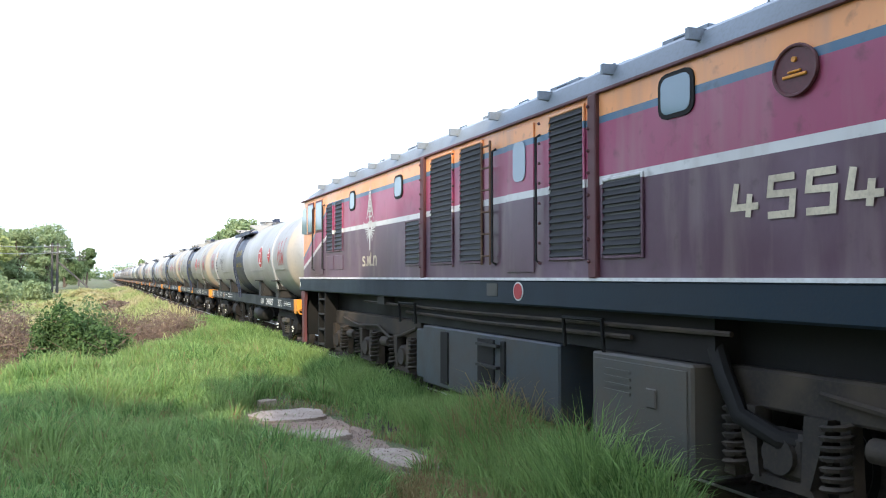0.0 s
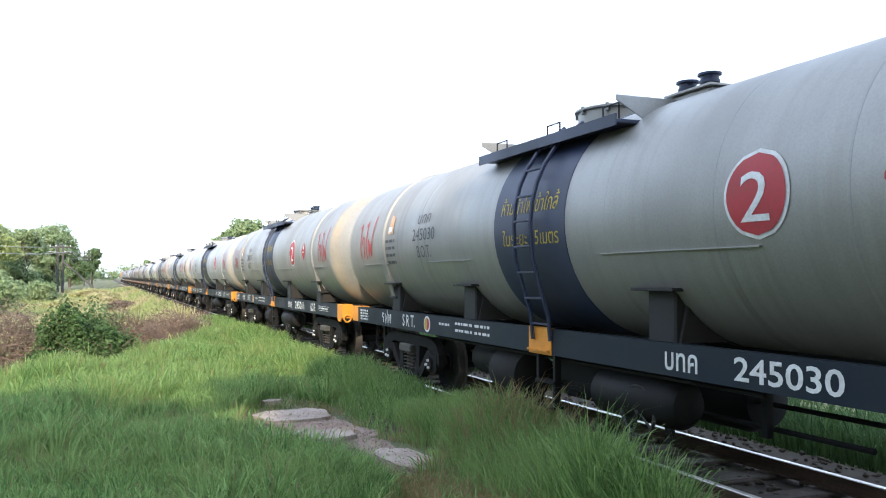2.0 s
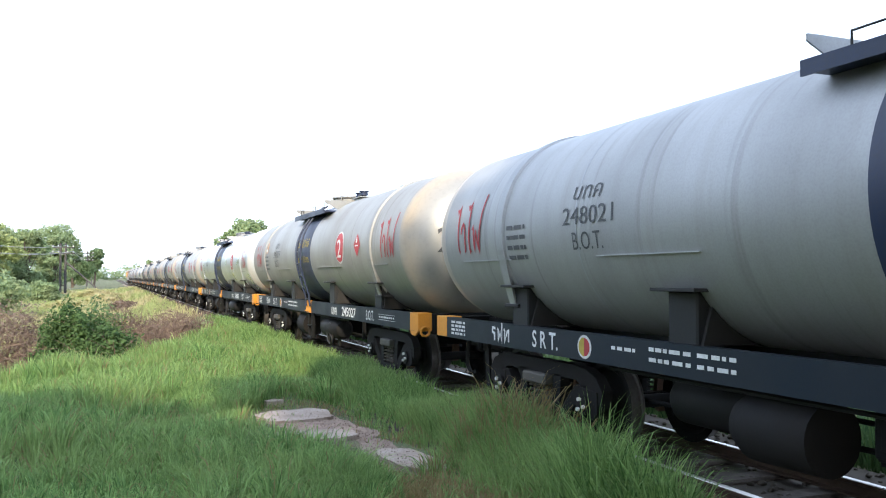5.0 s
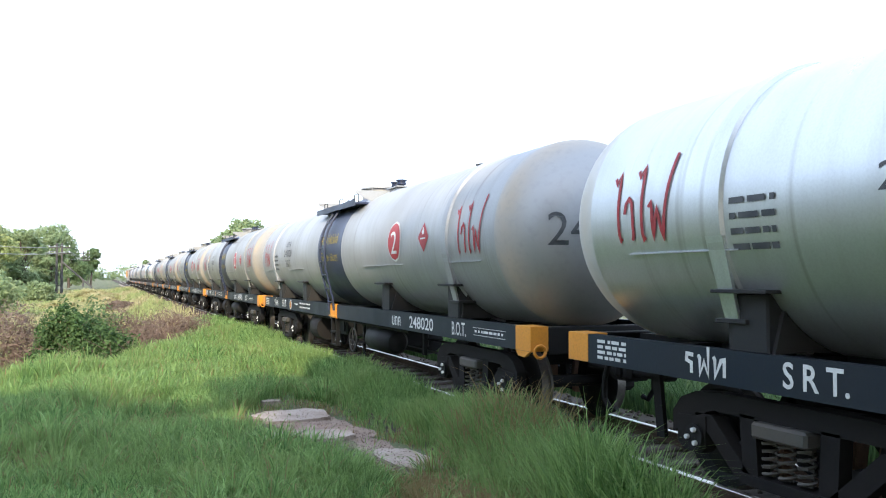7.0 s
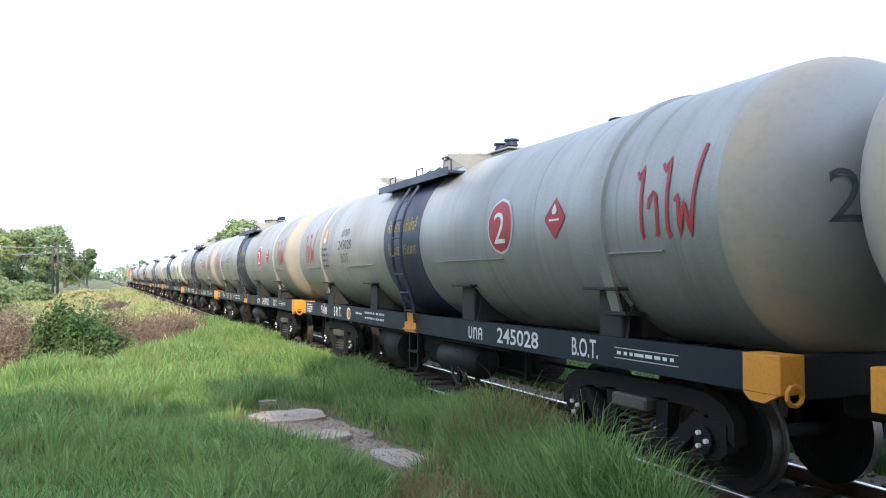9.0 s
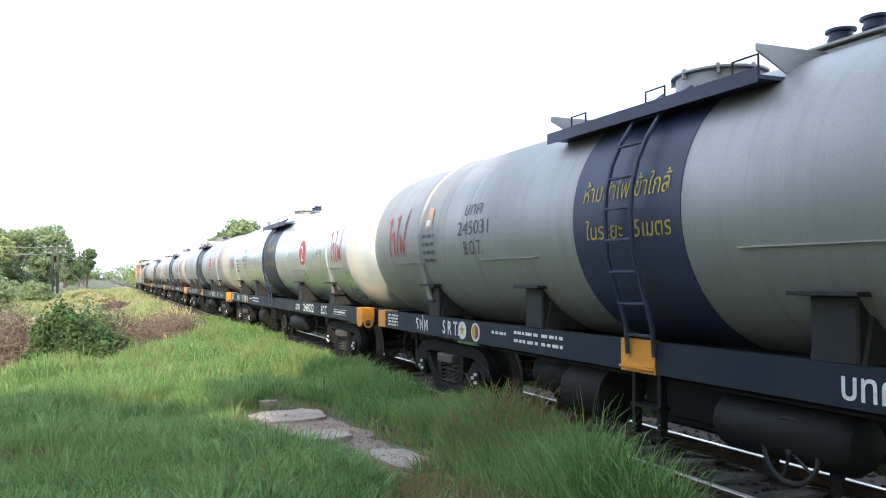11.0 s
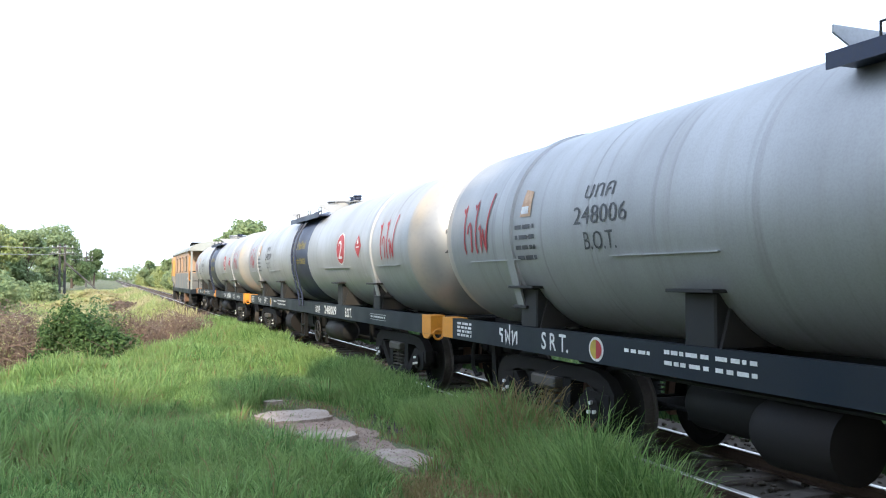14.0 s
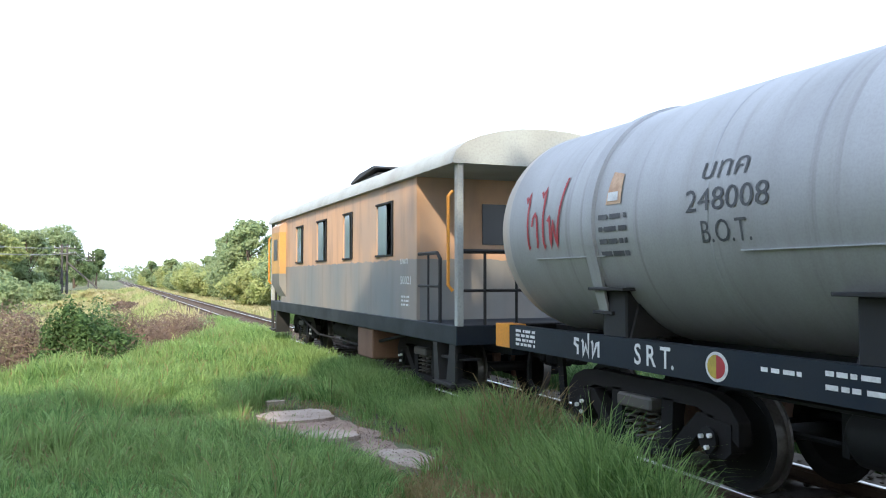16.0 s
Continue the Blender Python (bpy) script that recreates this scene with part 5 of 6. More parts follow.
def grid(name, xs, ys, material, lift=0.0):
    X, Y = np.meshgrid(xs, ys)
    Z = height(X, Y) + lift
    vs = np.stack([X, Y, Z], -1).reshape(-1, 3)
    w = len(xs)
    fs = [(j * w + i, j * w + i + 1, (j + 1) * w + i + 1, (j + 1) * w + i) for j in range(len(ys) - 1) for i in range(w - 1)]
    me = bpy.data.meshes.new(name)
    me.from_pydata(vs.tolist(), [], fs)
    me.polygons.foreach_set("use_smooth", [True] * len(me.polygons))
    me.materials.append(material)
    return new(name, me)


xs = np.concatenate([np.linspace(-2500, -60, 14), np.linspace(-50, -10, 17), np.linspace(-9, 12, 64), np.linspace(13, 50, 16), np.linspace(60, 2500, 14)])
ys = np.concatenate([np.linspace(-800, -40, 10), np.linspace(-30, 0, 13), np.linspace(0.5, 45, 100), np.linspace(46, 200, 70), np.linspace(220, 4000, 26)])
tagged(grid("ground", xs, ys, ground_mat()), "grass-grown soil bank beside the railway", "ground", kind="structure")

RNG = np.random.default_rng(7)


def stones(name, n, x0, x1, y0, y1, size, material, label, zoff):
    ico = bmesh.new()
    bmesh.ops.create_icosphere(ico, subdivisions=1, radius=1)
    base = np.array([v.co[:] for v in ico.verts])
    tri = np.array([[v.index for v in f.verts] for f in ico.faces])
    ico.free()
    keep = RNG.choice(len(base), len(base))
    x, y = RNG.uniform(x0, x1, n), y0 + (y1 - y0) * RNG.random(n) ** 1.6
    s = RNG.uniform(0.5, 1.3, (n, 3)) * size * np.array([1, 1, 0.7])
    jit = RNG.uniform(0.7, 1.2, (n, len(base), 1))
    z = zoff(x, y) + RNG.uniform(-0.01, 0.02, n)
    a = RNG.uniform(0, 6.28, n)
    p = base[None] * jit * s[:, None]
    c, q = np.cos(a)[:, None], np.sin(a)[:, None]
    pts = np.stack([p[..., 0] * c - p[..., 1] * q + x[:, None], p[..., 0] * q + p[..., 1] * c + y[:, None], p[..., 2] + z[:, None]], -1).reshape(-1, 3)
    f = (tri[None] + (np.arange(n) * len(base))[:, None, None]).reshape(-1, 3)
    return tagged(raw(name, pts, f, material), label, "stones", kind="stuff")


def raw(name, pts, tris, material):
    me = bpy.data.meshes.new(name)
    me.vertices.add(len(pts))
    me.vertices.foreach_set("co", np.ascontiguousarray(pts, np.float32).ravel())
    k = tris.shape[1]
    me.loops.add(tris.size)
    me.loops.foreach_set("vertex_index", np.ascontiguousarray(tris, np.int32).ravel())
    me.polygons.add(len(tris))
    me.polygons.foreach_set("loop_start", np.arange(0, tris.size, k, dtype=np.int32))
    me.update(calc_edges=True)
    me.materials.append(material)
    return new(name, me)


def bed(bm):
    section(bm, [(-2.1, -0.45), (-1.45, -0.16), (1.45, -0.16), (2.1, -0.45)], (-60, 0, 60, 200, 420, 900))


tb = tagged(new("track_bed", mesh_from("bed", bed, M["ballast"])), "low bed of dusty brown ballast", "track bed", kind="structure")
tb.matrix_basis = pose(TX, 0, 0)
for x in (-0.53, 0.53):
    def rail(bm):
        o = [(-0.055, -0.12), (0.055, -0.12), (0.055, -0.108), (0.012, -0.095), (0.012, -0.04), (0.032, -0.03), (0.032, -0.006), (-0.032, -0.006), (-0.032, -0.03), (-0.012, -0.04), (-0.012, -0.095), (-0.055, -0.108)]
        section(bm, o, (-60, 0, 60, 200, 420, 900))
    r = tagged(new("rail", mesh_from("rail", rail, M["rail"])), "rusty steel rail with a polished head", "rail", "rails of the track", "structure")
    r.matrix_basis = pose(TX + x, 0, 0)
    part("rail_head", "railhead", lambda bm: section(bm, [(-0.028, -0.008), (0.028, -0.008), (0.024, 0.0), (-0.024, 0.0)], (-60, 0, 60, 200, 420, 900)), "railtop", r, "bright worn running surface")
sl = mesh_from("sleeper", lambda bm: box(bm, -0.98, 0.98, -0.11, 0.11, -0.24, -0.118, 0.02), M["sleeper"])
for i in range(280):
    o = new("sleeper", sl)
    o.parent = tb
    o.matrix_basis = pose(random.uniform(-0.02, 0.02), -8 + i * 0.62, random.uniform(-0.008, 0.0), 0, 0, random.uniform(-1, 1))
stones("ballast_stones", 9000, TX - 1.75, TX + 1.75, 1, 90, 0.032, M["ballast"], "loose dusty ballast stones round the sleepers", lambda x, y: np.where(np.abs(x - TX) < 1.4, -0.15, -0.15 - (np.abs(x - TX) - 1.4) * 0.42))

def cess(bm):
    """Sandy walking strip along the ballast, uneven in width."""
    rows = []
    for i in range(90):
        y = 21 + i * 2.2
        a, b = 2.95 + 0.22 * math.sin(y * 0.7) + 0.12 * math.sin(y * 1.9), 3.72 + 0.08 * math.sin(y * 1.3)
        rows.append([bm.verts.new((px, y, float(height(px, y)) + 0.03 + (0.02 if q == 1 else 0))) for q, px in enumerate((a, (a + b) / 2, b))])
    for p, q in zip(rows, rows[1:]):
        for i in (0, 1):
            bm.faces.new((p[i], p[i + 1], q[i + 1], q[i]))


tagged(new("sandy_strip", mesh_from("cess", cess, M["concrete"])), "pale sandy strip along the track", "path", kind="structure")

# ---- broken concrete slabs in the grass ----
def slab(outline, z, t, label):
    def f(bm):
        a = [bm.verts.new((x, y, z)) for x, y in outline]
        b = [bm.verts.new((x, y, z - t)) for x, y in outline]
        bm.faces.new(a), bm.faces.new(b[::-1])
        for i in range(len(a)):
            j = (i + 1) % len(a)
            bm.faces.new((a[i], b[i], b[j], a[j]))
        bmesh.ops.bevel(bm, geom=bm.edges[:], offset=0.006, segments=1, affect="EDGES")
    o = new("concrete_slab", mesh_from("slab%.2f" % outline[0][0], f, M["concrete"]))
    return tagged(o, label, "concrete slab", "broken slabs")


def ragged(cx, cy, rx, ry, turn, seed):
    rnd = random.Random(seed)
    cx, cy = site(cx, cy)
    rx, ry = rx * 0.913, ry * 0.913
    o = []
    k = 0.9
    for i in range(40):
        a = i * math.pi / 20
        k = min(1.12, max(0.68, k + rnd.uniform(-0.11, 0.11)))
        x, y = rx * math.copysign(abs(math.cos(a)) ** 0.6, math.cos(a)) * k, ry * math.copysign(abs(math.sin(a)) ** 0.6, math.sin(a)) * k
        o.append((cx + x * math.cos(turn) - y * math.sin(turn), cy + x * math.sin(turn) + y * math.cos(turn)))
    return o


slab(ragged(2.53, 11.6, 0.6, 0.6, 0.1, 1), -0.203, 0.12, "pale broken concrete slab sunk in the grass")
slab(ragged(2.3, 10.0, 0.6, 0.36, 0.0, 2), -0.195, 0.12, "cracked concrete slab partly under soil")
slab(ragged(3.05, 8.5, 0.26, 0.62, 0.1, 3), -0.202, 0.12, "narrow worn strip of old concrete")
slab(ragged(2.42, 12.75, 0.14, 0.1, 0.3, 4), -0.15, 0.12, "small concrete lump in the grass")
def soil_patch(bm):
    for cx, cy, rx, ry in ((2.45, 10.75, 0.75, 1.2), (2.95, 8.9, 0.42, 1.3)):
        o = ragged(cx, cy, rx, ry, 0.1, int(cx * 10))
        n = len(o)
        a = [bm.verts.new((px, py, -0.255)) for px, py in o]
        c = bm.verts.new((*site(cx, cy), -0.222))
        for i in range(n):
            bm.faces.new((a[i], a[(i + 1) % n], c))


tagged(new("bare_soil", mesh_from("bare_soil", soil_patch, M["soil"])), "patch of bare brown soil round the slabs", "soil", kind="structure")
stones("rubble", 2600, 1.5, 2.85, 7.3, 11.9, 0.009, M["soil"], "loose soil crumbs and rubble on the slabs", lambda x, y: np.full(len(x), -0.213))
SLABS = [(*site(2.5, 11.3), 0.66, 0.96), (*site(2.42, 10.2), 0.78, 0.73), (*site(2.97, 8.8), 0.35, 0.87)]

# ---- grass ----
def blades(name, x, y, h, w, lean, material, label, category="grass"):
    n = len(x)
    z = height(x, y) - 0.02
    z = np.where(np.abs(x - TX) < 2.1, np.maximum(z, np.where(np.abs(x - TX) < 1.45, -0.16, -0.16 - (np.abs(x - TX) - 1.45) * 0.45)), z)
    a = RNG.uniform(0, 2 * np.pi, n)
    d = RNG.uniform(0, 2 * np.pi, n)
    lx, ly = np.cos(d) * lean * h, np.sin(d) * lean * h
    wx, wy = np.cos(a) * w, np.sin(a) * w
    P = np.zeros((n, 7, 3))
    for k, (hh, bend, ww) in enumerate(((0, 0, 1), (0.45, 0.2, 0.85), (0.8, 0.58, 0.5))):
        for s, col in ((-1, 0), (1, 1)):
            P[:, k * 2 + col] = np.stack([x + lx * bend + s * wx * ww, y + ly * bend + s * wy * ww, z + h * hh], -1)
    P[:, 6] = np.stack([x + lx, y + ly, z + h * (1 - 0.25 * lean)], -1)
    T = np.array([[0, 1, 3], [0, 3, 2], [2, 3, 5], [2, 5, 4], [4, 5, 6]])
    F = (T[None] + (np.arange(n) * 7)[:, None, None]).reshape(-1, 3)
    return tagged(raw(name, P.reshape(-1, 3), F, material), label, category, kind="stuff")


def clumps(x, y, f):
    """Smooth uneven density, 0 to 1."""
    v = np.sin(x * 1.9 * f + 1.3 * np.sin(y * 0.8 * f)) * np.sin(y * 1.3 * f + 1.1 * np.sin(x * 1.1 * f + 2))
    return 0.5 + 0.5 * v


def on_slab(x, y):
    m = np.zeros(len(x), bool)
    for cx, cy, rx, ry in SLABS:
        m |= ((x - cx) / rx) ** 2 + ((y - cy) / ry) ** 2 < 1
    return m


def scatter(n, x0, x1, y0, y1, power=1.0):
    return RNG.uniform(x0, x1, n), y0 + (y1 - y0) * RNG.random(n) ** power


def in_view(x, y):
    return (x > -0.14 * y - 0.6) & (x < 4.02)


def arching(name, x, y, h, w, lx, ly, material, label):
    """Long blades that rise from their root and bow over to the given side."""
    n = len(x)
    z = height(x, y) - 0.02
    a = RNG.uniform(0, 2 * np.pi, n)
    wx, wy = np.cos(a) * w, np.sin(a) * w
    droop = np.hypot(lx, ly) / h
    P = np.zeros((n, 9, 3))
    for k, (f, out, ww) in enumerate(((0, 0, 0.8), (0.5, 0.16, 1.0), (0.84, 0.46, 0.8), (0.97, 0.78, 0.45))):
        up = f * (1 - 0.22 * droop * f)
        for s, col in ((-1, 0), (1, 1)):
            P[:, k * 2 + col] = np.stack([x + lx * out + s * wx * ww, y + ly * out + s * wy * ww, z + h * up], -1)
    P[:, 8] = np.stack([x + lx, y + ly, z + h * (1 - 0.42 * droop)], -1)
    T = np.array([[0, 1, 3], [0, 3, 2], [2, 3, 5], [2, 5, 4], [4, 5, 7], [4, 7, 6], [6, 7, 8]])
    F = (T[None] + (np.arange(n) * 9)[:, None, None]).reshape(-1, 3)
    return tagged(raw(name, P.reshape(-1, 3), F, material), label, "grass", kind="stuff")


def near_slabs(x, y):
    return np.exp(-(((x - 2.4) / 0.5) ** 2 + ((y - 9.6) / 2.3) ** 2))


def trodden(x, y):
    """The worn way from the viewpoint to the slabs, where the grass stays short."""
    return np.exp(-((x - 0.225 * y) / 0.5) ** 2 - ((y - 9.2) / 1.3) ** 2)


# low sward
x, y = scatter(150000, -5.5, 4.0, 4.6, 37, 1.6)
k = in_view(x, y) & ~(on_slab(x, y) & (RNG.random(len(x)) > 0.05)) & (y < edge(x) + 2.0)
x, y = x[k], y[k]
h = (0.08 + 0.14 * clumps(x, y, 0.9)) * RNG.uniform(0.5, 1.3, len(x)) * (1 - 0.5 * near_slabs(x, y)) * (1 - 0.5 * trodden(x, y))
dry = (clumps(x + 3, y * 0.7, 1.7) > 0.78) & (RNG.random(len(x)) < 0.4) | (RNG.random(len(x)) < 0.08) | ((x > 2.3) & (x < 3.95) & (y < 7.5) & (RNG.random(len(x)) < 0.45)) | (near_slabs(x, y) > 0.35) & (RNG.random(len(x)) < 0.45)
lw = 0.0042 + 0.00014 * y
for nm, sel, mt, lb in (("grass", ~dry, "grass", "rough green grass of uneven length"), ("dry_grass", dry, "drygrass", "dry straw-coloured grass among the green")):
    blades(nm, x[sel], y[sel], h[sel], lw[sel] * RNG.uniform(0.7, 1.3, sel.sum()), RNG.uniform(0.15, 0.9, sel.sum()), M[mt], lb)
# tussocks: blades that fan out of a common root, each tussock with its own height and lean
cx, cy = scatter(6800, -5.5, 3.75, 4.6, 33, 1.35)
k = in_view(cx, cy) & (near_slabs(cx, cy) < 0.25) & ~on_slab(cx, cy) & (cy < edge(cx) + 1.2)
cx, cy = cx[k], cy[k]
per = RNG.integers(10, 48, len(cx))
th = (0.17 + 0.3 * clumps(cx, cy, 0.8) ** 1.3) * RNG.uniform(0.7, 1.25, len(cx)) * np.where((cx > 2.3) & (cy < 14), 0.75, 1.0) * (1 - 0.75 * trodden(cx, cy))
ta, tl = RNG.uniform(0, 6.28, len(cx)), RNG.uniform(0, 0.35, len(cx))
idx = np.repeat(np.arange(len(cx)), per)
n = len(idx)
a, q = RNG.uniform(0, 6.28, n), np.sqrt(RNG.random(n))
h = th[idx] * RNG.uniform(0.55, 1.2, n)
out = h * (0.15 + 0.75 * q * RNG.random(n))
x, y = cx[idx] + 0.09 * q * np.cos(a), cy[idx] + 0.09 * q * np.sin(a)
lx, ly = out * np.cos(a) + h * tl[idx] * np.cos(ta[idx]), out * np.sin(a) + h * tl[idx] * np.sin(ta[idx])
lw = (0.0046 + 0.00012 * y) * RNG.uniform(0.5, 1.4, n)
dry = RNG.random(n) < np.where((cx[idx] > 2.2) & (cy[idx] < 7.8), 0.35, 0.06)
arching("grass_tussocks", x[~dry], y[~dry], h[~dry], lw[~dry], lx[~dry], ly[~dry], M["grass"], "long green tussock grass bowing over")
arching("straw_tussocks", x[dry], y[dry], h[dry], lw[dry] * 0.8, lx[dry], ly[dry], M["drygrass"], "withered blades among the tussocks")
# tall tufts
def tuft(cx, cy, r, n, hmin, hmax, mt, label):
    cx, cy = site(cx, cy)
    a, q = RNG.uniform(0, 6.28, n), r * np.sqrt(RNG.random(n))
    x, y = cx + q * np.cos(a), cy + 1.6 * q * np.sin(a)
    h = RNG.uniform(hmin, hmax, n) * (1.1 - 0.5 * q / r)
    o = blades("grass_tuft", x, y, h, RNG.uniform(0.0035, 0.0075, n), RNG.uniform(0.1, 0.85, n), M[mt], label, "grass tuft")
    return o


tuft(3.95, 8.0, 0.5, 3000, 0.35, 0.8, "grass", "tall green grass tuft beside the rail")
tuft(3.7, 7.0, 0.5, 2400, 0.25, 0.6, "grass", "tall green grass tuft beside the rail")
tuft(4.1, 9.3, 0.45, 1800, 0.3, 0.6, "grass", "tall green grass tuft beside the rail")
tuft(4.0, 7.8, 0.55, 420, 0.6, 1.0, "drygrass", "tall flowering grass stalks by the rail")
tuft(1.95, 7.5, 0.55, 2800, 0.25, 0.5, "grass", "thick dark grass tuft near the slabs")
tuft(2.6, 6.7, 0.55, 1300, 0.15, 0.35, "drygrass", "dry brown grass tuft by the slabs")
tuft(3.4, 6.0, 0.65, 2600, 0.12, 0.34, "drygrass", "dry reddish grass by the rail")
tuft(1.7, 13.4, 0.7, 1800, 0.2, 0.45, "grass", "grass tuft behind the slabs")
tuft(0.6, 9.5, 0.8, 2600, 0.2, 0.45, "grass", "uneven long grass on the shelf")
tuft(3.5, 5.55, 0.3, 1100, 0.55, 1.05, "grass", "tall grass tuft beside the rail")
tuft(3.6, 5.0, 0.28, 1000, 0.45, 0.8, "grass", "tall grass tuft beside the rail")
tuft(3.5, 6.3, 0.4, 1200, 0.35, 0.7, "grass", "tall grass tuft beside the rail")
# taller fringe along the ballast
x, y = scatter(26000, 3.2, 4.08, 6.0, 31, 1.4)
blades("fringe_grass", x, y, (0.2 + 0.26 * clumps(x, y, 1.3)) * RNG.uniform(0.6, 1.2, len(x)), (0.004 + 0.00024 * y), RNG.uniform(0.15, 0.8, len(x)), M["grass"], "long grass fringe along the ballast")
# far grass beyond the shelf and across the track
x, y = scatter(60000, -22, 3.4, 21, 130, 1.5)
k = (y > edge(x) + 0.5) & (x > -0.36 * y)
x, y = x[k], y[k]
pale = clumps(x * 0.35, y * 0.16, 1.0) > 0.5
for nm, sel, mt, lb in (("far_grass", ~pale, "leaf_light", "yellow-green rough grass in the sun"), ("far_dry_grass", pale, "palegrass", "beige dry grass in the sun")):
    blades(nm, x[sel], y[sel], RNG.uniform(0.25, 0.6, sel.sum()), 0.006 + 0.0005 * y[sel], RNG.uniform(0.2, 0.9, sel.sum()), M[mt], lb)
# near verge: the dark leaf colour carries the shade behind the train
x, y = scatter(34000, 6.45, 9, 2, 36, 1.2)
blades("verge_grass", x, y, RNG.uniform(0.3, 0.85, len(x)), 0.007 + 0.0003 * y, RNG.uniform(0.2, 0.9, len(x)), M["leaf_bush"], "tall weeds across the track, shade put into their dark colour")
# farther verge: the pale colour carries the sunlight on it
x, y = scatter(36000, 6.5, 11, 34, 190, 1.3)
blades("sunny_verge_grass", x, y, RNG.uniform(0.12, 0.35, len(x)), 0.006 + 0.0005 * y, RNG.uniform(0.2, 0.9, len(x)), M["palegrass"], "grass verge across the track, sunlight put into its pale colour")

# ---- bushes and trees ----
def leaf_cloud(blobs, n, size, rng, shell=0.55):
    """Leaf triangles pairs on and inside uneven blobs (centre, radii)."""
    vol = np.array([b[3] * b[4] * b[5] for b in blobs]) ** 0.75
    which = rng.choice(len(blobs), n, p=vol / vol.sum())
    B = np.array(blobs)[which]
    v = rng.normal(size=(n, 3))
    v /= np.linalg.norm(v, axis=1)[:, None]
    lump = 1 + 0.22 * np.sin(v[:, 0] * 5 + B[:, 0] * 3) * np.sin(v[:, 2] * 6 + B[:, 1] * 2) + 0.12 * np.sin(v[:, 1] * 11 + B[:, 2])
    r = (shell + (1 - shell) * rng.random(n) ** 0.6) * lump
    P = B[:, :3] + v * B[:, 3:6] * r[:, None]
    nrm = v + rng.normal(scale=0.7, size=(n, 3)) + np.array([0, 0, 0.35])
    nrm /= np.linalg.norm(nrm, axis=1)[:, None]
    t = np.cross(nrm, rng.normal(size=(n, 3)))
    t /= np.linalg.norm(t, axis=1)[:, None]
    u = np.cross(nrm, t)
    s = (size * rng.uniform(0.6, 1.35, n))[:, None]
    V = np.stack([P - t * s, P + u * s * 0.45, P + t * s - nrm * s * 0.25, P - u * s * 0.45], 1).reshape(-1, 3)
    F = (np.array([[0, 1, 2], [0, 2, 3]])[None] + (np.arange(n) * 4)[:, None, None]).reshape(-1, 3)
    return V, F


def stems(bm, base, tips, r):
    for tp in tips:
        m = (Vector(base) + Vector(tp)) / 2 + Vector((random.uniform(-0.1, 0.1), random.uniform(-0.1, 0.1), 0.1)) * (Vector(tp) - Vector(base)).length * 0.4
        rod(bm, base, m, r, 5, r * 0.7)
        rod(bm, m, tp, r * 0.7, 5, r * 0.25)


def bush(x, y, rx, ry, h, n, size, mt, label, seed, twiggy=0, name="bush", cat="bush", group="", zb=None):
    x, y = site(x, y)
    rng = np.random.default_rng(seed)
    random.seed(seed)
    z = float(height(x, y)) if zb is None else zb
    blobs = [(0, 0, h * 0.45, rx * 0.7, ry * 0.7, h * 0.5)]
    for i in range(9):
        a = rng.uniform(0, 6.28)
        q = rng.uniform(0.3, 0.8)
        hh = rng.uniform(0.25, 0.8) * (1.1 - q * 0.5)
        blobs.append((rx * q * math.cos(a), ry * q * math.sin(a), h * hh, rx * rng.uniform(0.25, 0.4), ry * rng.uniform(0.25, 0.4), h * rng.uniform(0.18, 0.3)))
    e = thing(name, label, cat, group)
    e.matrix_basis = pose(x, y, z)
    V, F = leaf_cloud(blobs, n, size, rng, 0.5)
    V[:, 2] = np.abs(V[:, 2])
    o = raw("leaves", V, F, M[mt])
    o.parent = e
    def st(bm):
        tips = [Vector(b[:3]) * 1.05 for b in blobs[1:]]
        stems(bm, (0, 0, -0.05), tips, 0.012 + 0.012 * h)
        for i in range(twiggy):
            a, q = rng.uniform(0, 6.28), math.sqrt(rng.uniform(0, 1))
            p = Vector((rx * q * math.cos(a), ry * q * math.sin(a), h * rng.uniform(0.0, 0.75) * (1.15 - 0.6 * q)))
            d = Vector((rng.normal(), rng.normal(), rng.normal() * 0.7 + 0.3)).normalized() * rng.uniform(0.25, 0.8)
            rod(bm, p, p + d, 0.008, 3, 0.003)
    ob = new("stem", mesh_from("stems%d" % seed, st, M["twig" if twiggy else "bark"]))
    ob.parent = e
    return e


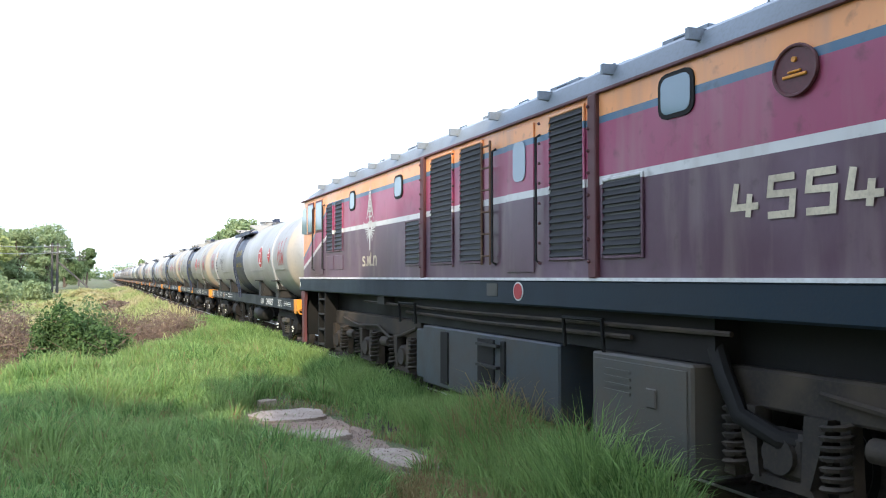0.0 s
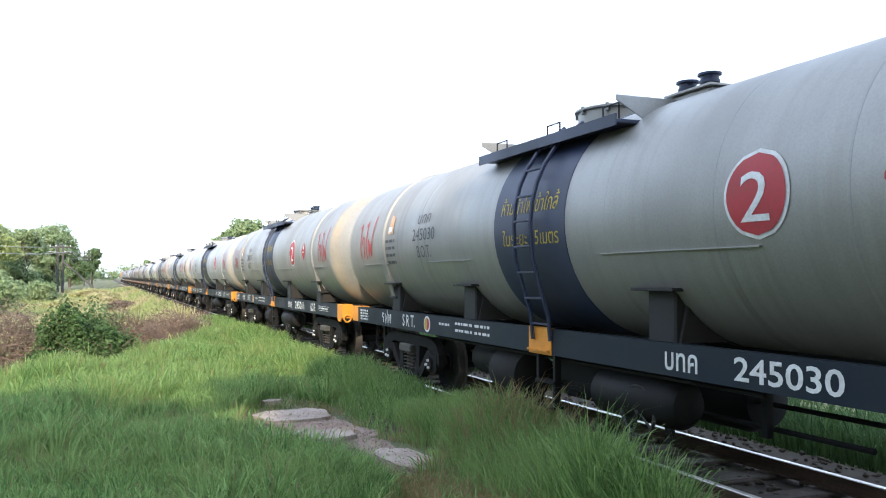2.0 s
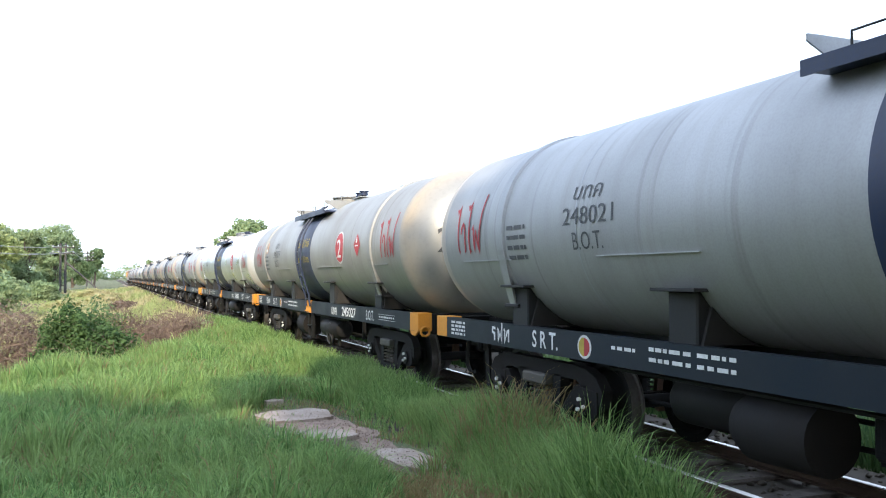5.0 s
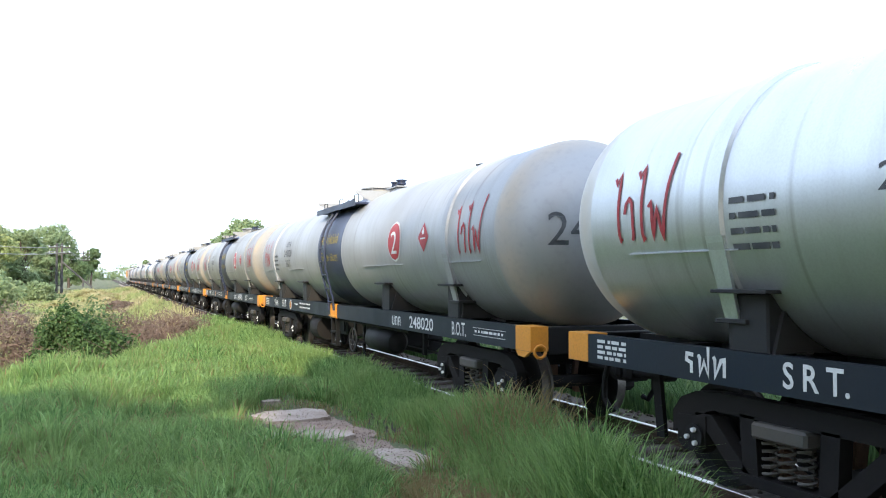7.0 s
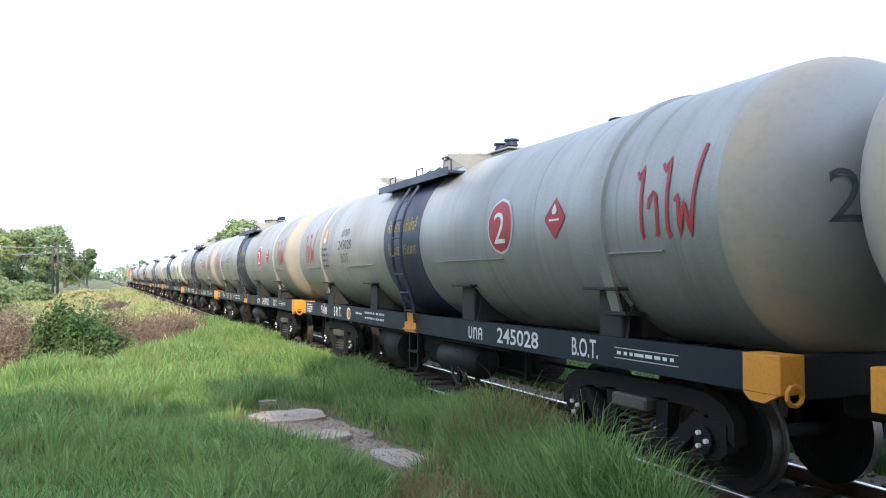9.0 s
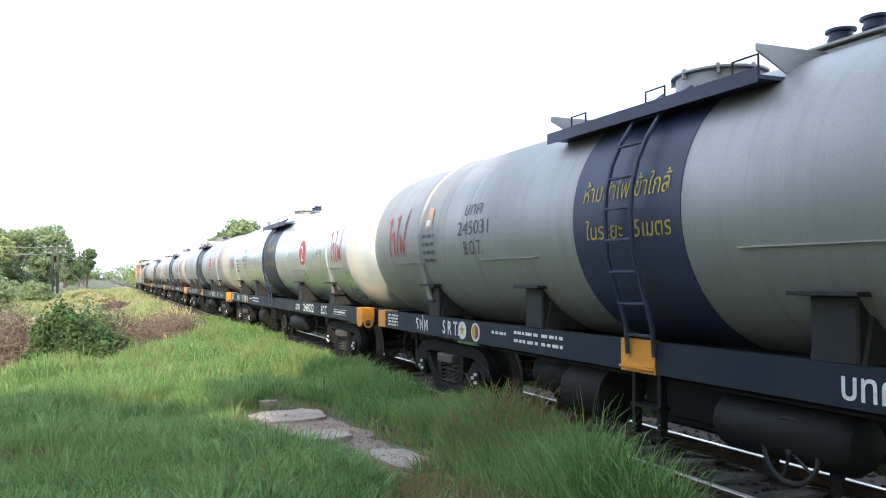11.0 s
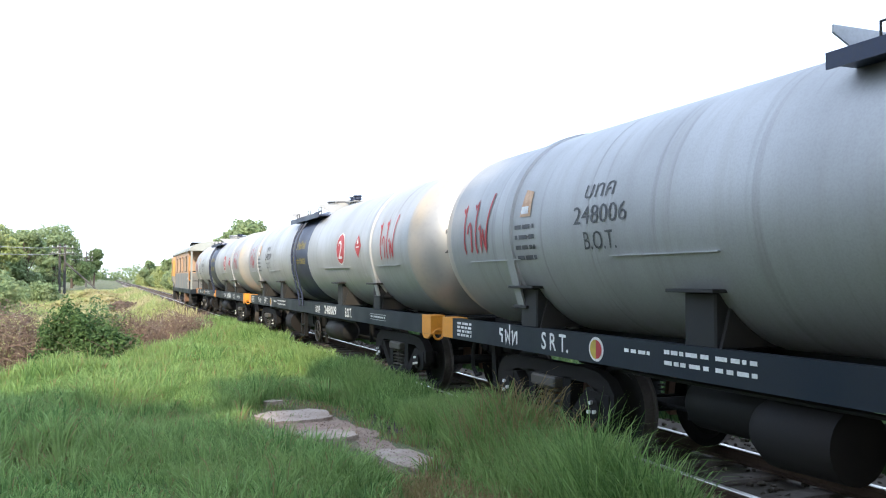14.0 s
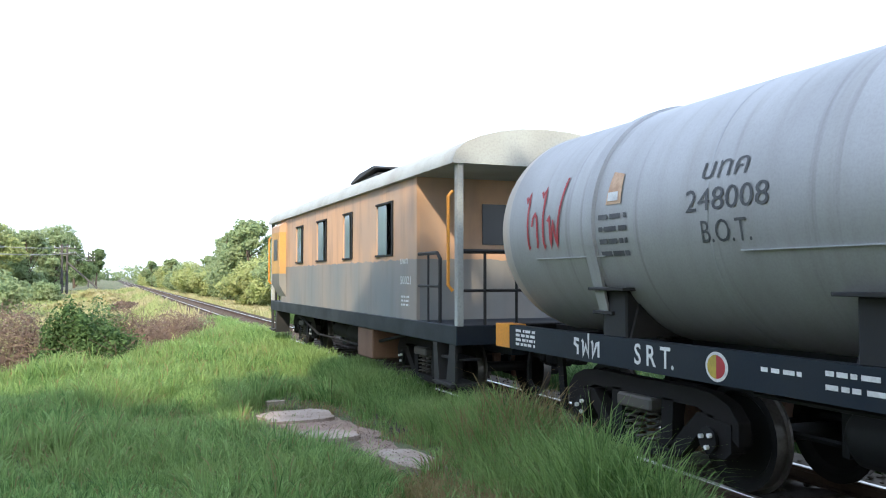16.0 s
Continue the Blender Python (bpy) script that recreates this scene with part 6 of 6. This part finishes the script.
def tree(x, y, h, crown, n, size, mt, label, seed, group="", blobn=11, low=0.3):
    x, y = site(x, y)
    rng = np.random.default_rng(seed)
    random.seed(seed)
    z = float(height(x, y))
    e = thing("tree", label, "tree", group)
    e.matrix_basis = pose(x, y, z)
    blobs = []
    for i in range(blobn):
        f = low + (0.92 - low) * (i + 0.5) / blobn
        a = rng.uniform(0, 6.28)
        wid = crown * (0.45 + 0.55 * math.sin(math.pi * min(1, (f - low) / (1 - low) * 0.9 + 0.1)))
        q = wid * rng.uniform(0.25, 0.75)
        r = crown * rng.uniform(0.2, 0.45)
        blobs.append((q * math.cos(a), q * math.sin(a), h * f, r, r, r * rng.uniform(0.6, 0.85)))
    V, F = leaf_cloud(blobs, n, size, rng, 0.45)
    o = raw("crown", V, F, M[mt])
    o.parent = e
    def tr(bm):
        tr_pts = [Vector((0, 0, -0.1)), Vector((rng.normal() * 0.15, rng.normal() * 0.15, h * 0.3)), Vector((rng.normal() * 0.3, rng.normal() * 0.3, h * 0.6)), Vector((rng.normal() * 0.4, rng.normal() * 0.4, h * 0.88))]
        rr = [0.03 * h, 0.022 * h, 0.014 * h, 0.004 * h]
        for i in range(3):
            rod(bm, tr_pts[i], tr_pts[i + 1], rr[i], 7, rr[i + 1])
        for b in blobs:
            s = tr_pts[1].lerp(tr_pts[2], rng.random())
            rod(bm, s, b[:3], 0.007 * h, 5, 0.002 * h)
    ob = new("trunk", mesh_from("trunk%d" % seed, tr, M["bark"]))
    ob.parent = e
    return e


bush(-2.35, 24.6, 1.45, 1.3, 2.15, 4600, 0.036, "leaf_dead", "tangled brown dead bush at the shelf's edge", 11, 1500)
bush(-0.55, 23.4, 0.95, 0.9, 2.1, 10000, 0.052, "leaf_bush", "dense dark green bush among dry brush", 12, 160)
bush(0.25, 23.0, 0.8, 0.7, 1.45, 6500, 0.05, "leaf_bush", "low green creeper over dry brush", 17, 160)
bush(-1.15, 23.3, 0.6, 0.7, 1.3, 5000, 0.05, "leaf_bush", "low green creeper over dry brush", 18, 120)
bush(0.1, 25.2, 0.9, 0.9, 2.1, 5000, 0.05, "leaf_dark", "thin green shrub behind the brush", 19, 200)
bush(0.75, 25.4, 1.25, 1.2, 1.95, 3800, 0.034, "leaf_dead", "leafless purple-brown brush pile", 13, 1600)
bush(2.3, 29.5, 1.2, 1.5, 1.4, 2600, 0.036, "leaf_dead", "low brown brush near the track", 14, 1200)
bush(-4.3, 25.0, 1.4, 1.5, 2.0, 3600, 0.05, "leaf_dead", "tangled brown dead bush", 15, 500)
bush(3.3, 31.0, 0.45, 0.7, 0.6, 900, 0.05, "leaf", "small green shrub beside the brush", 16)
for i, (x, y, r, h, mt) in enumerate(((-7.5, 62, 3.2, 3.2, "leaf"), (-11, 66, 3.5, 4.0, "leaf_light"), (-14, 60, 3.5, 3.8, "leaf"), (-9, 78, 3.0, 3.6, "leaf_light"), (-17, 70, 4, 4.5, "leaf"), (-5.5, 95, 2.2, 2.2, "leaf"), (-2.6, 75, 1.6, 0.9, "palegrass"), (0.5, 90, 2.0, 1.0, "palegrass"), (-0.5, 105, 2.5, 1.2, "palegrass"), (1.6, 70, 1.2, 0.8, "leaf_dead"))):
    bush(x, y, r, r, h, 6500, 0.13, mt, "rounded roadside shrub among dry grass" if mt[:4] == "leaf" and mt != "leaf_dead" else "brown dry scrub on the bank", 30 + i, 0)
for i, (x, y, h, c, mt) in enumerate(((-16, 98, 9.5, 4.6, "leaf"), (-11.5, 102, 9.0, 3.8, "leaf_light"), (-8.5, 112, 8.0, 3.2, "leaf"), (-20, 92, 9, 4.6, "leaf_light"), (-24, 104, 11, 5, "leaf"), (-6.3, 135, 8.2, 2.6, "leaf"), (-1.5, 208, 8.2, 2.4, "leaf_dark"), (-7.5, 158, 10.5, 4.0, "leaf"), (-13, 125, 9, 4.2, "leaf"), (-5.5, 190, 9.0, 4.0, "leaf_dark"), (-6.5, 240, 8, 4.5, "leaf"), (-5.0, 300, 7.0, 4.5, "leaf_dark"), (-30, 96, 10, 5, "leaf"))):
    tree(x, y, h, c, 15000, 0.17, mt, "leafy roadside tree with an uneven crown", 50 + i, "trees by the line", 22, 0.45 if y == 208 else 0.16)
# the hedge of trees across the track
for i in range(24):
    y = 50 + i * 9.5 + max(0, i - 15) * 4 + (i % 3) * 2
    x = 12.6 + (i % 2) * 1.6 + i * 0.02
    bush(x, y, 3.2, 5.2, 4.3 + 1.0 * math.sin(i * 1.9) + (0.6 if i in (3, 4, 5) else 0), 13000, 0.14, ("leaf_light", "leaf", "leaf_light")[i % 3], "overgrown sunlit hedge beside the track", 180 + i, 0, "hedge", "hedge", "hedge across the track")
for i, (x, y, h, c, mt) in enumerate(((13.5, 82, 7.6, 3.0, "leaf"), (13.0, 98, 7.4, 2.8, "leaf"), (12.5, 170, 5.8, 1.8, "leaf"), (15, 62, 6.2, 3.0, "leaf_light"), (16, 118, 7.5, 3.4, "leaf"), (11.8, 230, 6.5, 3, "leaf"))):
    tree(x, y, h, c, 8000, 0.2, mt, "tree rising out of the hedge", 110 + i, "trees by the line", 12, 0.3)
# dark leaf colour here too stands in for shade seen under the wagons
for i in range(8):
    bush(9.0 + (i % 3) * 1.2, 7 + i * 5.2, 1.5, 2.0, 0.9 + 0.3 * (i % 2), 3600, 0.08, "leaf_bush", "low green weeds across the track", 130 + i, 0, "shrub", "shrub", "weeds across the track")


def far_wood(bm=None):
    rng = np.random.default_rng(5)
    blobs = []
    for i in range(70):
        x = -260 + i * 9 + rng.uniform(-3, 3)
        h = rng.uniform(5, 9)
        blobs.append((x, 520 + rng.uniform(-20, 60) + abs(x) * 0.1, h * 0.5, 8, 6, h * 0.55))
    return leaf_cloud(blobs, 42000, 0.75, rng, 0.6)


# the trees behind the camera, whose shade lies on the near part of the line
for i, (x, y, h, c) in enumerate(((-4.2, -6.5, 14.5, 4.5), (-7.5, -9, 13, 4.6), (-2.5, -12, 14, 4.8), (2.5, -14, 13, 4.6), (-9.5, -4, 12, 3.8), (-5, -17, 16, 5.0), (7.5, -17, 13, 4.4), (0.5, -20, 17, 5))):
    tree(x, y, h, c, 9000, 0.33, "leaf", "tall shady tree behind the viewpoint", 150 + i, "shade trees", 14, 0.3)

# unseen trees added on the left, mirrored dark in the tanks' lower half
for i in range(9):
    tree(-22 - (i % 3) * 3.0, -6 + i * 7.5, 10 + (i * 5 % 4), 4.6, 6000, 0.36, "leaf", "unseen tree added to darken the tanks' lower half", 210 + i, "trees by the line", 14, 0.12)

# no haze in the air: the pale leaf colour stands for it
V_, F_ = far_wood()
tagged(raw("far_wood", V_, F_, M["leaf"]), "distant line of woods, haze put into the pale leaf colour", "trees", kind="stuff")

# ---- poles and wires ----
def pole(x, y, h, stay, label):
    x, y = site(x, y)
    e = thing("utility_pole", label, "utility pole", "poles of the line")
    e.matrix_basis = pose(x, y, float(height(x, y)))
    for s in ((-0.28, 0.28) if stay else (0,)):
        part("post", "polepost%.1f" % h, lambda bm: rod(bm, (0, 0, -0.2), (0, 0, h), 0.17, 8, 0.11), "pole", e, "", (s, 0, 0))
    for z in ((h - 0.5, h - 1.2) if stay else (h - 0.6, h - 1.3, h - 2.0)):
        ca = part("crossarm", "cross%d" % stay, lambda bm: box(bm, -1.3, 1.3, -0.07, 0.07, -0.06, 0.06), "pole", e, "", (0, 0, z))
        for s in (-1.1, -0.5, 0.5, 1.1):
            part("insulator", "insul", lambda bm: lathe(bm, [(0.03, 0), (0.08, 0.05), (0.05, 0.12), (0.08, 0.16), (0.02, 0.24)], 8, "z"), "white", ca, "", (s, 0, 0.06))
    if stay:
        part("stay_post", "stay", lambda bm: rod(bm, (0.3, 0, h - 2.2), (5.0, -2, -0.2), 0.11, 8), "pole", e, "slanting stay post")
        part("brace", "brace", lambda bm: [box(bm, -0.3, 0.3, -0.05, 0.05, z, z + 0.1) for z in (1.2, 3.0, 5.0)], "pole", e)
    return e


pole(-4.65, 120, 6.3, 1, "dark double concrete pole with a slanting stay")
pole(-3.0, 205, 7.4, 0, "distant pole with three crossarms")
pole(-2.6, 265, 7.2, 0, "distant pole with three crossarms")


def wire(a, b, sag, r, label="thin sagging overhead wire"):
    a, b = Vector(a), Vector(b)
    n = 24
    pts = [a.lerp(b, i / n) - Vector((0, 0, sag * 4 * (i / n) * (1 - i / n))) for i in range(n + 1)]
    bm = bmesh.new()
    pipe(bm, pts, r, 4)
    me = bpy.data.meshes.new("overhead_wire")
    bm.to_mesh(me)
    bm.free()
    me.materials.append(M["wire"])
    tagged(new("overhead_wire", me), label, "wire", "overhead wires")


px, py = site(-4.65, 120)
qx, qy = site(-3.0, 205)
zp, zq = float(height(px, py)), float(height(qx, qy))
for dx, dz in ((-1.1, 6.05), (0.5, 6.05), (-0.5, 5.35), (1.1, 5.35)):
    wire((px + dx, py, zp + dz), (-17 + dx, 50, 6.2 + dz - 6.05), 1.3, 0.034)
    wire((px + dx, py, zp + dz), (qx + dx, qy, zq + dz + 0.9), 0.8, 0.022)
# ---- motion ----
def motions():
    for ob, rows in MOVING:
        walk(ob, rows)
    steps = [i / FPS for i in range(16 * FPS + 1)]
    for ob, x, y, r, phase in WHEELSETS:
        walk(ob, [(t, pose(x, y, r, phase + math.degrees(V * t / r))) for t in steps])


motions()
